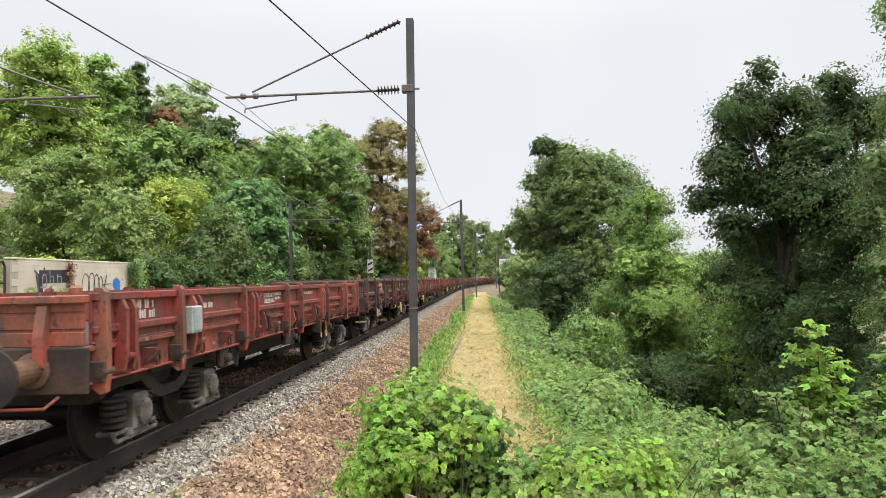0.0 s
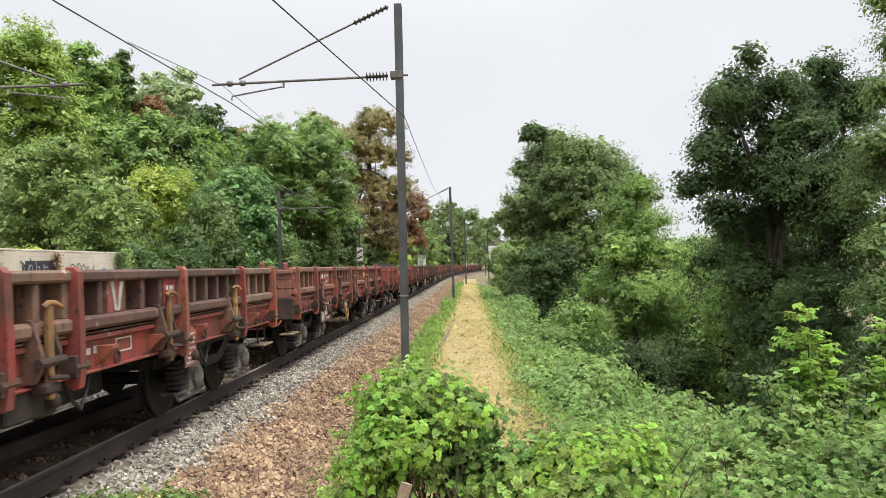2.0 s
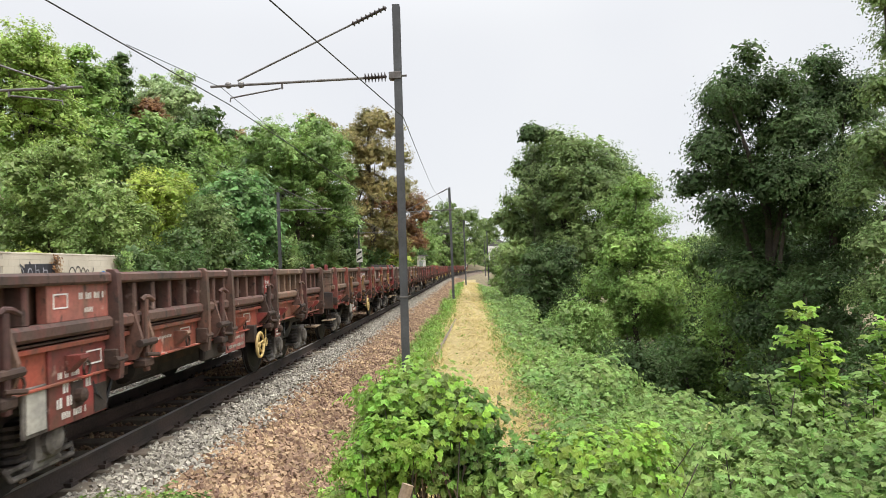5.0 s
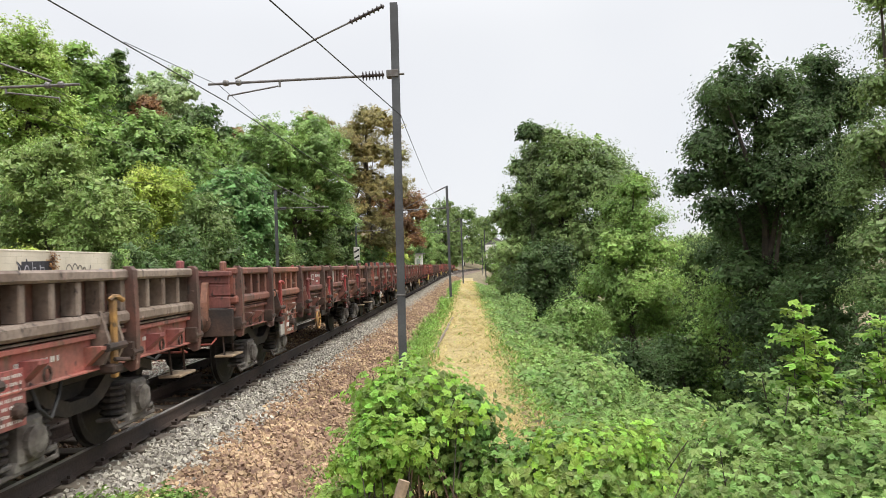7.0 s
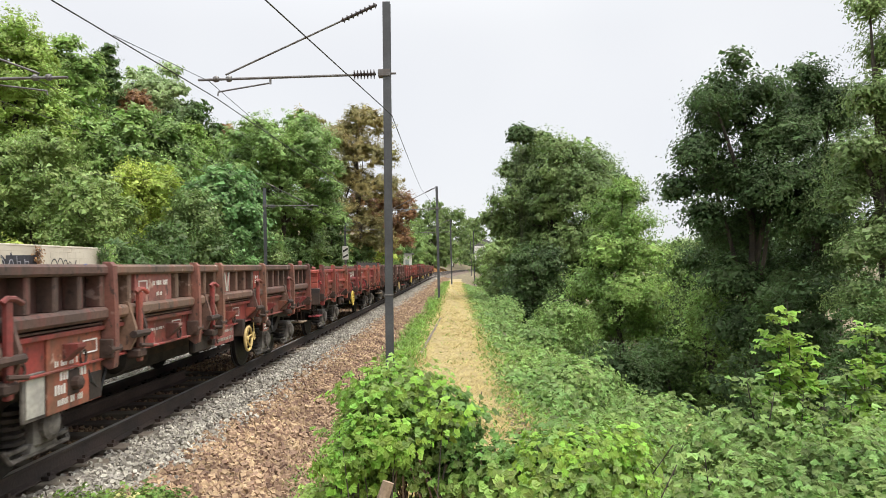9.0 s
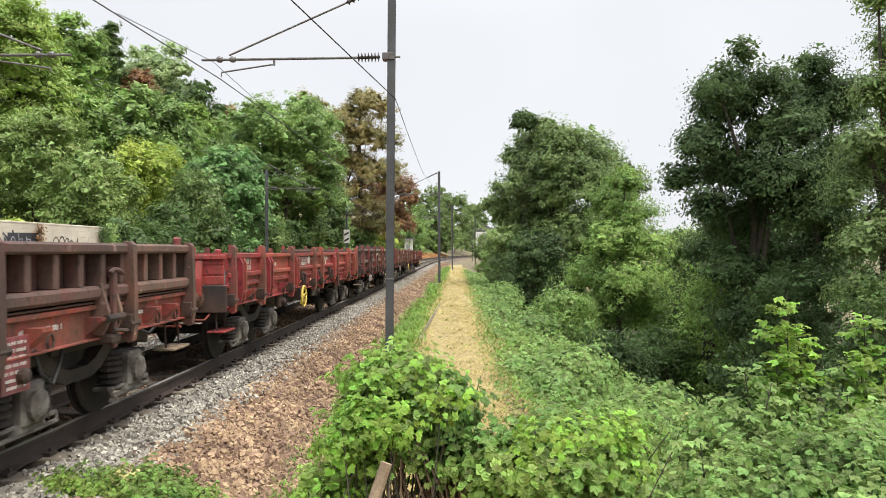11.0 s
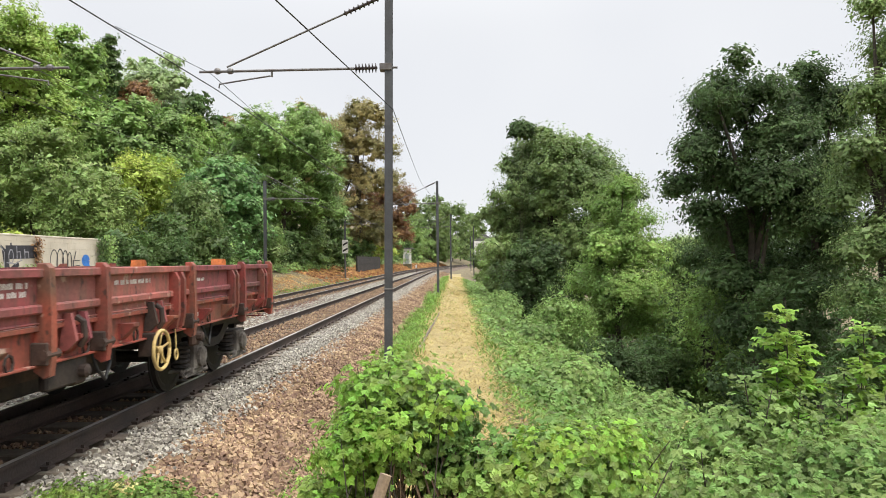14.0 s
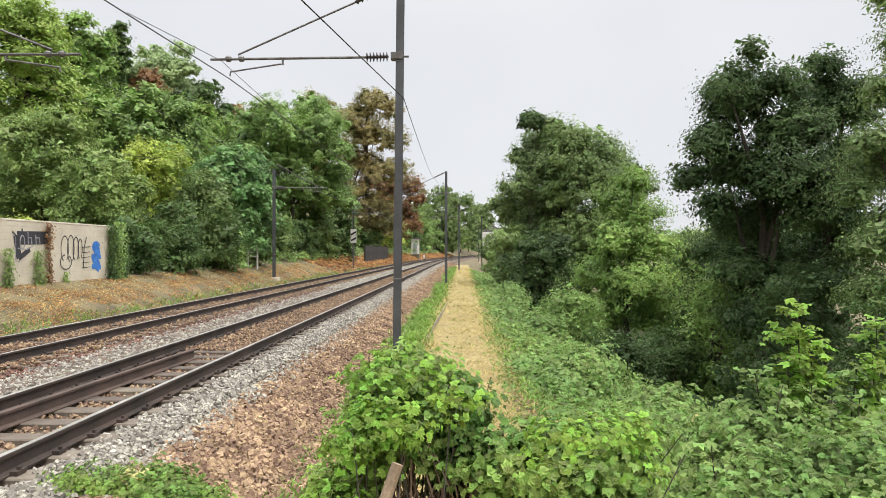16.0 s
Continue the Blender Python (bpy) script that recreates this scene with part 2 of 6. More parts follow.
# ---- building helpers ----
def mesh_of(name, verts, tris, mat):
    """A triangle mesh from arrays."""
    me = bpy.data.meshes.new(name)
    verts, tris = np.asarray(verts, np.float32), np.asarray(tris, np.int32)
    me.vertices.add(len(verts))
    me.vertices.foreach_set("co", verts.ravel())
    me.loops.add(len(tris) * 3)
    me.loops.foreach_set("vertex_index", tris.ravel())
    me.polygons.add(len(tris))
    me.polygons.foreach_set("loop_start", np.arange(0, len(tris) * 3, 3, dtype=np.int32))
    me.polygons.foreach_set("use_smooth", np.zeros(len(tris), bool))
    me.update(calc_edges=True)
    me.materials.append(mat)
    return me


def part(name, bm, mat, parent=None, label="", smooth=False):
    """Links a bmesh as one mesh object under a thing or a part."""
    me = bpy.data.meshes.new(name)
    bmesh.ops.recalc_face_normals(bm, faces=bm.faces)
    bm.to_mesh(me)
    bm.free()
    me.materials.append(mat)
    if smooth:
        me.polygons.foreach_set("use_smooth", [True] * len(me.polygons))
    ob = new(name, me)
    ob.parent = parent
    if label:
        ob["label"] = label
    return ob


def again(ob, x=0, y=0, z=0, rz=0, parent=None):
    """Another piece on the same mesh."""
    o = new(ob.name.split(".")[0], ob.data)
    o.parent = parent or ob.parent
    o.matrix_basis = pose(x, y, z, 0, 0, rz)
    if "label" in ob:
        o["label"] = ob["label"]
    return o


def block(bm, x0, x1, y0, y1, z0, z1, bevel=0.006):
    """A chamfered box added to bm."""
    g = bmesh.ops.create_cube(bm, size=1.0, matrix=Matrix.Translation(((x0 + x1) / 2, (y0 + y1) / 2, (z0 + z1) / 2)) @ Matrix.Diagonal((x1 - x0, y1 - y0, z1 - z0, 1)))
    if bevel:
        es = list({e for v in g["verts"] for e in v.link_edges})
        bmesh.ops.bevel(bm, geom=es, offset=bevel, segments=1, affect="EDGES")
    return bm


def prism(bm, outline, axis, a, b):
    """Extrudes a closed outline of 2D points along an axis ('x', 'y' or 'z') from a to b."""
    def at(p, d):
        return {"x": (d, p[0], p[1]), "y": (p[0], d, p[1]), "z": (p[0], p[1], d)}[axis]
    lo, hi = [bm.verts.new(at(p, a)) for p in outline], [bm.verts.new(at(p, b)) for p in outline]
    n = len(outline)
    bm.faces.new(lo[::-1])
    bm.faces.new(hi)
    for i in range(n):
        bm.faces.new((lo[i], lo[(i + 1) % n], hi[(i + 1) % n], hi[i]))
    return bm


def rod(bm, points, r, sides=8, r_end=None):
    """A round bar along points."""
    rings, pts = [], [Vector(p) for p in points]
    for i, p in enumerate(pts):
        d = (pts[min(i + 1, len(pts) - 1)] - pts[max(i - 1, 0)]).normalized()
        u = d.orthogonal().normalized() if not rings else (u - d * u.dot(d)).normalized()
        w = d.cross(u)
        rr = r if r_end is None else r + (r_end - r) * i / max(1, len(pts) - 1)
        rings.append([bm.verts.new(p + (u * math.cos(a) + w * math.sin(a)) * rr) for a in (2 * math.pi * k / sides for k in range(sides))])
    for a, b in zip(rings, rings[1:]):
        for k in range(sides):
            bm.faces.new((a[k], a[(k + 1) % sides], b[(k + 1) % sides], b[k]))
    bm.faces.new(rings[0][::-1])
    bm.faces.new(rings[-1])
    return bm


def lathe(bm, profile, sides, m):
    """Turns a profile of (radius, height) round the local z axis of m."""
    rings = [[bm.verts.new(m @ Vector((r * math.cos(a), r * math.sin(a), h))) for a in (2 * math.pi * k / sides for k in range(sides))] for r, h in profile]
    for a, b in zip(rings, rings[1:]):
        for k in range(sides):
            bm.faces.new((a[k], a[(k + 1) % sides], b[(k + 1) % sides], b[k]))
    bm.faces.new(rings[0][::-1])
    bm.faces.new(rings[-1])
    return bm


def empty(name, m=None, parent=None):
    e = new(name)
    e.empty_display_size = 0.2
    if m is not None:
        e.matrix_basis = m
    e.parent = parent
    return e


def thing(ob, label, category, group="", kind=""):
    return tagged(ob, label, category, group, kind)


# ---- the line of the track: straight, then a wide bend to the right ----
BEND, RADIUS = 90.0, 1235.0
NEAR, FAR = -4.565, -8.30      # centre lines of the two tracks
V, PITCH, REAR = 17.485, 14.04, 257.1   # speed of the train, wagon pitch, place of its tail at the start


def shift(y):
    y = np.asarray(y, float)
    return np.where(y > BEND, (np.clip(y, BEND, 420) - BEND) ** 2 / (2 * RADIUS) + np.clip(y - 420, 0, None) * 0.27, 0.0)


def on_track(s, offset):
    """The pose on a track whose centre line lies at offset, s metres along."""
    if s <= BEND:
        return pose(offset, s, 0)
    a = (s - BEND) / RADIUS
    r = RADIUS - offset
    return pose(RADIUS - r * math.cos(a), BEND + r * math.sin(a), 0, 0, 0, -math.degrees(a))


PROFILE = np.array([(-2500, 40), (-120, 26), (-60, 14), (-30, 5.0), (-16, 1.5), (-14, 0.95), (-13.0, 0.68), (-11.8, 0.3), (-10.8, -0.2), (-10.3, -0.5), (-2.4, -0.62),
                    (-1.8, -0.55), (-1.0, -0.5), (1.0, -0.47), (1.7, -0.85), (4, -2.3), (7, -3.6), (12, -4.6), (25, -5.0), (60, -5.5), (2500, -8)])


def height(x, y):
    u = np.asarray(x, float) - shift(y)
    return np.interp(u, PROFILE[:, 0], PROFILE[:, 1])


# ---- ground, trackbed, tracks ----
def ground():
    us = np.concatenate([[-2500, -900, -300, -120, -80], np.arange(-60, -16, 3.0), np.arange(-16, 9, 0.5), np.arange(9, 60, 4.0), [80, 150, 400, 1000, 2500]])
    ys = np.concatenate([[-2500, -600, -200, -60], np.arange(-30, 60, 1.0), np.arange(60, 260, 5.0), [280, 320, 420, 700, 1500, 3000]])
    U, Y = np.meshgrid(us, ys)
    X = U + shift(Y)
    rng = np.random.default_rng(3)
    Z = height(X, Y) + np.where((U < -2.4) & (U > -10.4), 0, rng.normal(0, 0.03, U.shape) * np.where(abs(U) < 1.4, 0, np.where(abs(U) < 16, 1, 6)))
    n = len(us)
    i = (np.arange(len(ys) - 1)[:, None] * n + np.arange(n - 1)[None]).ravel()
    tris = np.concatenate([np.stack([i, i + 1, i + n + 1], 1), np.stack([i, i + n + 1, i + n], 1)])
    thing(new("ground", mesh_of("ground", np.stack([X.ravel(), Y.ravel(), Z.ravel()], 1), tris, M["soil"])), "dry brown earth bank falling away to a green ravine", "ground", kind="structure")


def sweep(outline, offset, y0, y1, step=4.0, z=0.0):
    """A closed outline of (x, z) carried along a track's line."""
    n = max(2, int((y1 - y0) / step) + 1)
    verts, tris, k = [], [], len(outline)
    for j in range(n):
        m = on_track(y0 + (y1 - y0) * j / (n - 1), offset)
        verts += [m @ Vector((x, 0, h + z)) for x, h in outline]
    for j in range(n - 1):
        for i in range(k):
            a, b, c, d = j * k + i, j * k + (i + 1) % k, (j + 1) * k + (i + 1) % k, (j + 1) * k + i
            tris += [(a, b, c), (a, c, d)]
    return np.array([tuple(v) for v in verts]), tris


def trackbed():
    mid = (NEAR + FAR) / 2
    v, f = sweep([(-4.2, -0.62), (-3.75, -0.22), (-0.7, -0.23), (-0.0, -0.2), (0.7, -0.23), (3.72, -0.24), (4.1, -0.285), (4.75, -0.52), (5.0, -0.75)], mid, -300, 420)
    thing(new("trackbed", mesh_of("trackbed", v, f, M["bed"])), "dusty brown ballast bed under two railway tracks", "trackbed", kind="structure")


RAIL = [(-0.075, -0.172), (-0.075, -0.16), (-0.012, -0.145), (-0.009, -0.045), (-0.035, -0.032), (-0.036, -0.006), (-0.028, 0.0), (0.028, 0.0), (0.036, -0.006), (0.035, -0.032), (0.009, -0.045), (0.012, -0.145), (0.075, -0.16), (0.075, -0.172)]


def track(name, offset, label, first):
    base = empty(name)
    thing(base, label, "railway track", kind="structure")
    for side in (-0.7525, 0.7525):
        v, f = sweep([(x + side, z) for x, z in RAIL], offset, -290, 400, 5.0)
        me = mesh_of("rail", v, f, M["rail_side"])
        me.materials.append(M["rail_top"])
        # the running surface is the seventh side of the outline
        idx = np.array([1 if (i // 2) % len(RAIL) == 6 else 0 for i in range(len(f))], np.int32)
        me.polygons.foreach_set("material_index", idx)
        o = new("rail", me)
        o.parent = base
        o["label"] = "brown steel rail with a polished top"
    rng = random.Random(5)
    bm = block(bmesh.new(), -1.27, 1.27, -0.125, 0.125, -0.30, -0.172, 0.012)
    proto = part("sleeper", bm, M["sleeper"], base)
    proto.matrix_basis = on_track(first, offset)
    step = 0.6
    near = int((90 - first) / step)
    for i in range(1, near):
        o = again(proto)
        o.matrix_basis = on_track(first + i * step, offset) @ pose(rng.uniform(-0.03, 0.03), 0, rng.uniform(-0.008, 0.0), 0, 0, rng.uniform(-0.6, 0.6))
    rest, fast = bmesh.new(), bmesh.new()
    for i in range(near, int((260 - first) / step)):
        m = on_track(first + i * step, offset)
        bmesh.ops.create_cube(rest, size=1, matrix=m @ Matrix.Translation((0, 0, -0.236)) @ Matrix.Diagonal((2.54, 0.25, 0.128, 1)))
    tagged(part("far_sleepers", rest, M["sleeper"], base), kind="stuff")
    for i in range(0, int((110 - first) / step)):
        m = on_track(first + i * step, offset)
        for x in (-0.7525, 0.7525):
            for d in (-0.1, 0.1):
                bmesh.ops.create_cube(fast, size=1, matrix=m @ Matrix.Translation((x + d, 0, -0.155)) @ Matrix.Diagonal((0.07, 0.12, 0.036, 1)))
                bmesh.ops.create_cube(fast, size=1, matrix=m @ Matrix.Translation((x + d * 1.1, 0, -0.125)) @ Matrix.Diagonal((0.028, 0.03, 0.035, 1)))
    tagged(part("fastenings", fast, M["rail_side"], base), kind="stuff")


def spare_rail():
    a, b = Vector((-4.66, 12.1, -0.002)), Vector((-5.02, 2.5, -0.002))
    d = (b - a).normalized()
    side = Vector((-d.y, d.x, 0))
    bm = bmesh.new()
    lo = [bm.verts.new(a + side * x + Vector((0, 0, z))) for x, z in RAIL]
    hi = [bm.verts.new(b + side * x + Vector((0, 0, z))) for x, z in RAIL]
    bm.faces.new(lo)
    bm.faces.new(hi[::-1])
    for i in range(len(RAIL)):
        j = (i + 1) % len(RAIL)
        bm.faces.new((lo[i], hi[i], hi[j], lo[j]))
    thing(part("spare_rail", bm, M["spare_rail"]), "rusty spare rail lying loose on the sleepers between the rails", "rail")


def stones(name, mat, label, n, size, place, seed, chunky=False):
    """Broken stones, each a faceted lump, strewn by place(rng, n), which gives x, y, z."""
    rng = np.random.default_rng(seed)
    x, y, z = place(rng, n)
    n = len(x)
    if chunky:
        base_v = np.array([(x_, y_, z_) for x_ in (-1, 1) for y_ in (-1, 1) for z_ in (-1, 1)], float) * 0.68
        base_f = np.array([(0, 1, 3), (0, 3, 2), (4, 6, 7), (4, 7, 5), (0, 4, 5), (0, 5, 1), (2, 3, 7), (2, 7, 6), (0, 2, 6), (0, 6, 4), (1, 5, 7), (1, 7, 3)])
    else:
        base_v = np.array([(1, 0, 0), (-1, 0, 0), (0, 1, 0), (0, -1, 0), (0, 0, 1), (0, 0, -1)], float)
        base_f = np.array([(0, 2, 4), (2, 1, 4), (1, 3, 4), (3, 0, 4), (2, 0, 5), (1, 2, 5), (3, 1, 5), (0, 3, 5)])
    k = len(base_v)
    s = size * rng.uniform(0.55, 1.25, (n, 1, 1)) * rng.uniform(0.75, 1.2, (n, 1, 3))
    v = base_v[None] * rng.uniform(0.8, 1.08, (n, k, 1)) + rng.normal(0, 0.07 if chunky else 0.12, (n, k, 3))
    q = rng.normal(0, 1, (n, 4))
    q /= np.linalg.norm(q, axis=1, keepdims=True)
    w, a, b, c = q.T
    R = np.stack([1 - 2 * (b * b + c * c), 2 * (a * b - c * w), 2 * (a * c + b * w), 2 * (a * b + c * w), 1 - 2 * (a * a + c * c), 2 * (b * c - a * w), 2 * (a * c - b * w), 2 * (b * c + a * w), 1 - 2 * (a * a + b * b)], 1).reshape(n, 3, 3)
    v = np.einsum("nij,nkj->nki", R, v * s)
    v += np.stack([x, y, z], 1)[:, None]
    f = base_f[None] + k * np.arange(n)[:, None, None]
    thing(new(name, mesh_of(name, v.reshape(-1, 3), f.reshape(-1, 3), mat)), label, "gravel", kind="stuff")


def near_y(rng, n, a, b):
    """More places near the camera than far off."""
    return a * (b / a) ** rng.uniform(0, 1, n)


def bed_top(u):
    return np.interp(u, [-10.63, -10.18, -2.71, -2.33, -1.68, -1.2, -0.8], [-0.6, -0.22, -0.225, -0.27, -0.505, -0.53, -0.5])


def strewn(u0, u1, y0, y1, ragged=0.12, lift=0.0):
    def place(rng, n):
        y = near_y(rng, n, y0, y1)
        u = rng.uniform(u0, u1, n) + rng.normal(0, ragged, n)
        ok = np.ones(n, bool)
        for c in (NEAR, FAR):
            for r in (-0.7525, 0.7525):
                ok &= abs(u - c - r) > 0.10
        u, y = u[ok], y[ok]
        return u + shift(y), y, bed_top(u) + lift + rng.uniform(-0.01, 0.025, len(u))
    return place


def between_sleepers(centre, first):
    def place(rng, n):
        y = near_y(rng, n, 3.5, 70)
        y = y[abs((y - first) % 0.6 - 0.3) < 0.15]
        u = centre + rng.uniform(-0.66, 0.66, len(y))
        return u + shift(y), y, np.full(len(y), -0.225) + rng.uniform(-0.02, 0.03, len(y))
    return place


# ---- plants ----
def leaves_mesh(pos, nrm, size, rng, slim=0.62, fold=0.25):
    """Folded leaves, each of two triangles about its midrib, at pos, facing nrm."""
    n = len(pos)
    nrm = nrm / (np.linalg.norm(nrm, axis=1, keepdims=True) + 1e-9)
    d = rng.normal(0, 1, (n, 3))
    d[:, 2] -= 0.5
    d -= nrm * (d * nrm).sum(1, keepdims=True)
    d /= np.linalg.norm(d, axis=1, keepdims=True) + 1e-9
    s = np.cross(nrm, d)
    L = np.broadcast_to(np.asarray(size, float).reshape(-1, 1) * rng.uniform(0.65, 1.25, (n, 1)), (n, 1))
    base = pos - d * L * 0.5
    tip = pos + d * L * 0.5 - nrm * L * 0.12
    mid = pos - d * L * 0.05
    a = mid + s * L * slim * 0.5 + nrm * L * fold * 0.4
    b = mid - s * L * slim * 0.5 + nrm * L * fold * 0.4
    v = np.stack([base, a, tip, b], 1).reshape(-1, 3)
    i = 4 * np.arange(n)[:, None]
    f = np.concatenate([i + np.array([[0, 1, 2]]), i + np.array([[0, 2, 3]])], 1).reshape(-1, 3)
    return v, f


def small_leaves(pos, nrm, size, rng):
    """Leaves far off, one triangle each."""
    n = len(pos)
    nrm = nrm / (np.linalg.norm(nrm, axis=1, keepdims=True) + 1e-9)
    d = rng.normal(0, 1, (n, 3))
    d -= nrm * (d * nrm).sum(1, keepdims=True)
    d /= np.linalg.norm(d, axis=1, keepdims=True) + 1e-9
    s = np.cross(nrm, d)
    L = np.asarray(size, float).reshape(-1, 1) * rng.uniform(0.6, 1.3, (n, 1))
    v = np.stack([pos - d * L * 0.5 + s * L * 0.4, pos - d * L * 0.4 - s * L * 0.4, pos + d * L * 0.6 - nrm * L * 0.1], 1).reshape(-1, 3)
    return v, np.arange(3 * n).reshape(-1, 3)


def lobed_leaves(pos, nrm, size, rng, slim=0.6):
    """Leaves of three lobes that spread from one stalk."""
    n = len(pos)
    nrm = nrm / (np.linalg.norm(nrm, axis=1, keepdims=True) + 1e-9)
    d = rng.normal(0, 1, (n, 3))
    d[:, 2] -= 0.6
    d -= nrm * (d * nrm).sum(1, keepdims=True)
    d /= np.linalg.norm(d, axis=1, keepdims=True) + 1e-9
    s = np.cross(nrm, d)
    L = np.asarray(size, float).reshape(-1, 1) * rng.uniform(0.55, 1.3, (n, 1))
    verts, faces = [pos - d * L * 0.3], []
    for j, (ang, k) in enumerate(((-0.78, 0.82), (0.0, 1.0), (0.78, 0.82))):
        w = d * math.cos(ang) + s * math.sin(ang)
        q = np.cross(nrm, w)
        root = pos - d * L * 0.3
        verts += [root + w * L * 0.5 * k + q * L * slim * 0.3 + nrm * L * 0.06, root + w * L * k - nrm * L * 0.14, root + w * L * 0.5 * k - q * L * slim * 0.3 + nrm * L * 0.06]
        b = 1 + 3 * j
        faces += [(0, b, b + 1), (0, b + 1, b + 2)]
    v = np.stack(verts, 1).reshape(-1, 3)
    f = (10 * np.arange(n)[:, None, None] + np.array(faces)[None]).reshape(-1, 3)
    return v, f


def crown_points(lobes, n, rng, clump=0.5, per=40):
    """Leaf places in sprays at the twig ends over and within lobes (x, y, z, rx, ry, rz); also the way each faces."""
    lobes = np.array(lobes, float)
    area = (lobes[:, 3] * lobes[:, 5] + lobes[:, 4] * lobes[:, 3]) ** 0.9
    k = max(1, n // per)
    which = rng.choice(len(lobes), k, p=area / area.sum())
    d = rng.normal(0, 1, (k, 3))
    d /= np.linalg.norm(d, axis=1, keepdims=True)
    d[:, 2] = np.where(d[:, 2] < -0.35, -d[:, 2] * 0.6, d[:, 2])
    rad = np.clip(1 - np.abs(rng.normal(0, 0.20, k)), 0.15, 1.0) * rng.uniform(0.78, 1.1, k)
    rad *= np.where(rng.uniform(0, 1, k) < 0.14, rng.uniform(1.03, 1.16, k), 1.0)
    c = lobes[which, :3] + d * lobes[which, 3:] * rad[:, None]
    cs = clump * rng.uniform(0.5, 1.6, k)
    axis = d * 0.9 + np.array([0, 0, 0.3]) + rng.normal(0, 0.4, (k, 3))
    axis /= np.linalg.norm(axis, axis=1, keepdims=True)
    along = rng.uniform(-0.7, 1.0, (k, per, 1))
    q = rng.normal(0, 0.40, (k, per, 3)) * (1.0 - 0.6 * np.clip(along, 0, 1))
    q[..., 2] *= 0.6
    p = c[:, None] + (q + axis[:, None] * along * 0.8) * cs[:, None, None]
    nr = d[:, None] * 0.85 + q * 0.7 + np.array([0, 0, 0.5]) + rng.normal(0, 0.36, (k, per, 3))
    return p.reshape(-1, 3), nr.reshape(-1, 3)


def limbs(bm, base, top, r, lobes, rng):
    """A tapered trunk with limbs that reach into the lobes."""
    b, t = Vector(base), Vector(top)
    pts = [b.lerp(t, k / 6) + Vector((rng.normal(0, 0.12), rng.normal(0, 0.12), 0)) * (0 if k == 0 else 1) for k in range(7)]
    rod(bm, pts, r, 8, r * 0.25)
    for lo in lobes:
        e = Vector(lo[:3])
        s = pts[2 + int(rng.integers(0, 3))]
        m = s.lerp(e, 0.5) + Vector((0, 0, 0.2))
        rod(bm, [s, m, e], r * 0.45, 6, r * 0.1)
    return bm


def tree(label, mat, x, y, top, width, n, leaf_size, seed, base=None, slim=0.62, extra=(), bottom=0.25, name="tree", category="tree", lumps=7, group="", lobes=None):
    """A broadleaf tree: trunk, limbs, and a crown of leaf clumps between bottom (a share of its height) and top."""
    rng = np.random.default_rng(seed)
    z0 = float(height(x, y)) - 0.1 if base is None else base
    h = top - z0
    rx = width / 2
    if lobes is None:
        lobes = []
        rz = h * (1 - bottom) / 2 * (1.1 if bottom < 0.08 else 1.0)
        cz = top - rz
        lump = min(rx, rz)
        for i in range(lumps * 4):
            zz = -0.85 + 1.75 * (i + rng.uniform(0, 1)) / (lumps * 4)
            a = i * 2.4 + rng.uniform(-0.5, 0.5)
            r = math.sqrt(max(0.02, 1 - zz * zz)) if zz > 0 else 0.75 + 0.25 * math.sqrt(1 - zz * zz)
            g = lump * rng.uniform(0.20, 0.44)
            k = rng.uniform(0.75, 1.12)
            lobes.append((x + (rx - g) * r * k * math.cos(a), y + (rx - g) * r * k * math.sin(a), cz + (rz - g * 0.8) * zz, g, g, g * 0.85))
        lobes += [(x, y, cz + rz * f, rx * 0.6, rx * 0.6, rz * 0.4) for f in (-0.45, 0.0, 0.4)]
    elif len(lobes[0]) == 3:
        lobes = [(a, y + rng.uniform(-0.6, 0.6) * width * 0.4, b - 0.05 * r, r * 0.93, r * 1.05, r * 0.86) for a, b, r in lobes]
    lobes = list(lobes) + list(extra)
    base_ob = empty(name, pose(x, y, z0))
    thing(base_ob, label, category, group)
    off = np.array([x, y, z0])
    loc = [(*(np.array(q[:3]) - off), *q[3:]) for q in lobes]
    part("trunk", limbs(bmesh.new(), (0, 0, 0), (0, 0, h * 0.85), max(0.06, h * 0.018), loc[::4][:9], rng), M["bark"], base_ob)
    clump = 0.3 + leaf_size * 1.3
    p, nr = crown_points(loc, n, rng, clump)
    leaf_size *= 0.85 if y > 36 else 0.95
    sizes = np.full(len(p), leaf_size)
    v, f = small_leaves(p, nr, sizes, rng) if y > 36 else leaves_mesh(p, nr, sizes, rng, slim)
    # larger leaves deep inside close the crown
    p2, nr2 = crown_points([(a, b, c, d * 0.7, e * 0.7, g * 0.7) for a, b, c, d, e, g in loc], n // 3, rng, clump)
    cv, cf = small_leaves(p2, nr2, np.full(len(p2), leaf_size * (1.85 if y < 30 else 2.0 if y < 45 else 2.6)), rng)
    v, f = np.concatenate([cv, v]), np.concatenate([cf, f + len(cv)])
    o = new("crown", mesh_of("crown", v, f, M[mat]))
    o.parent = base_ob
    return base_ob


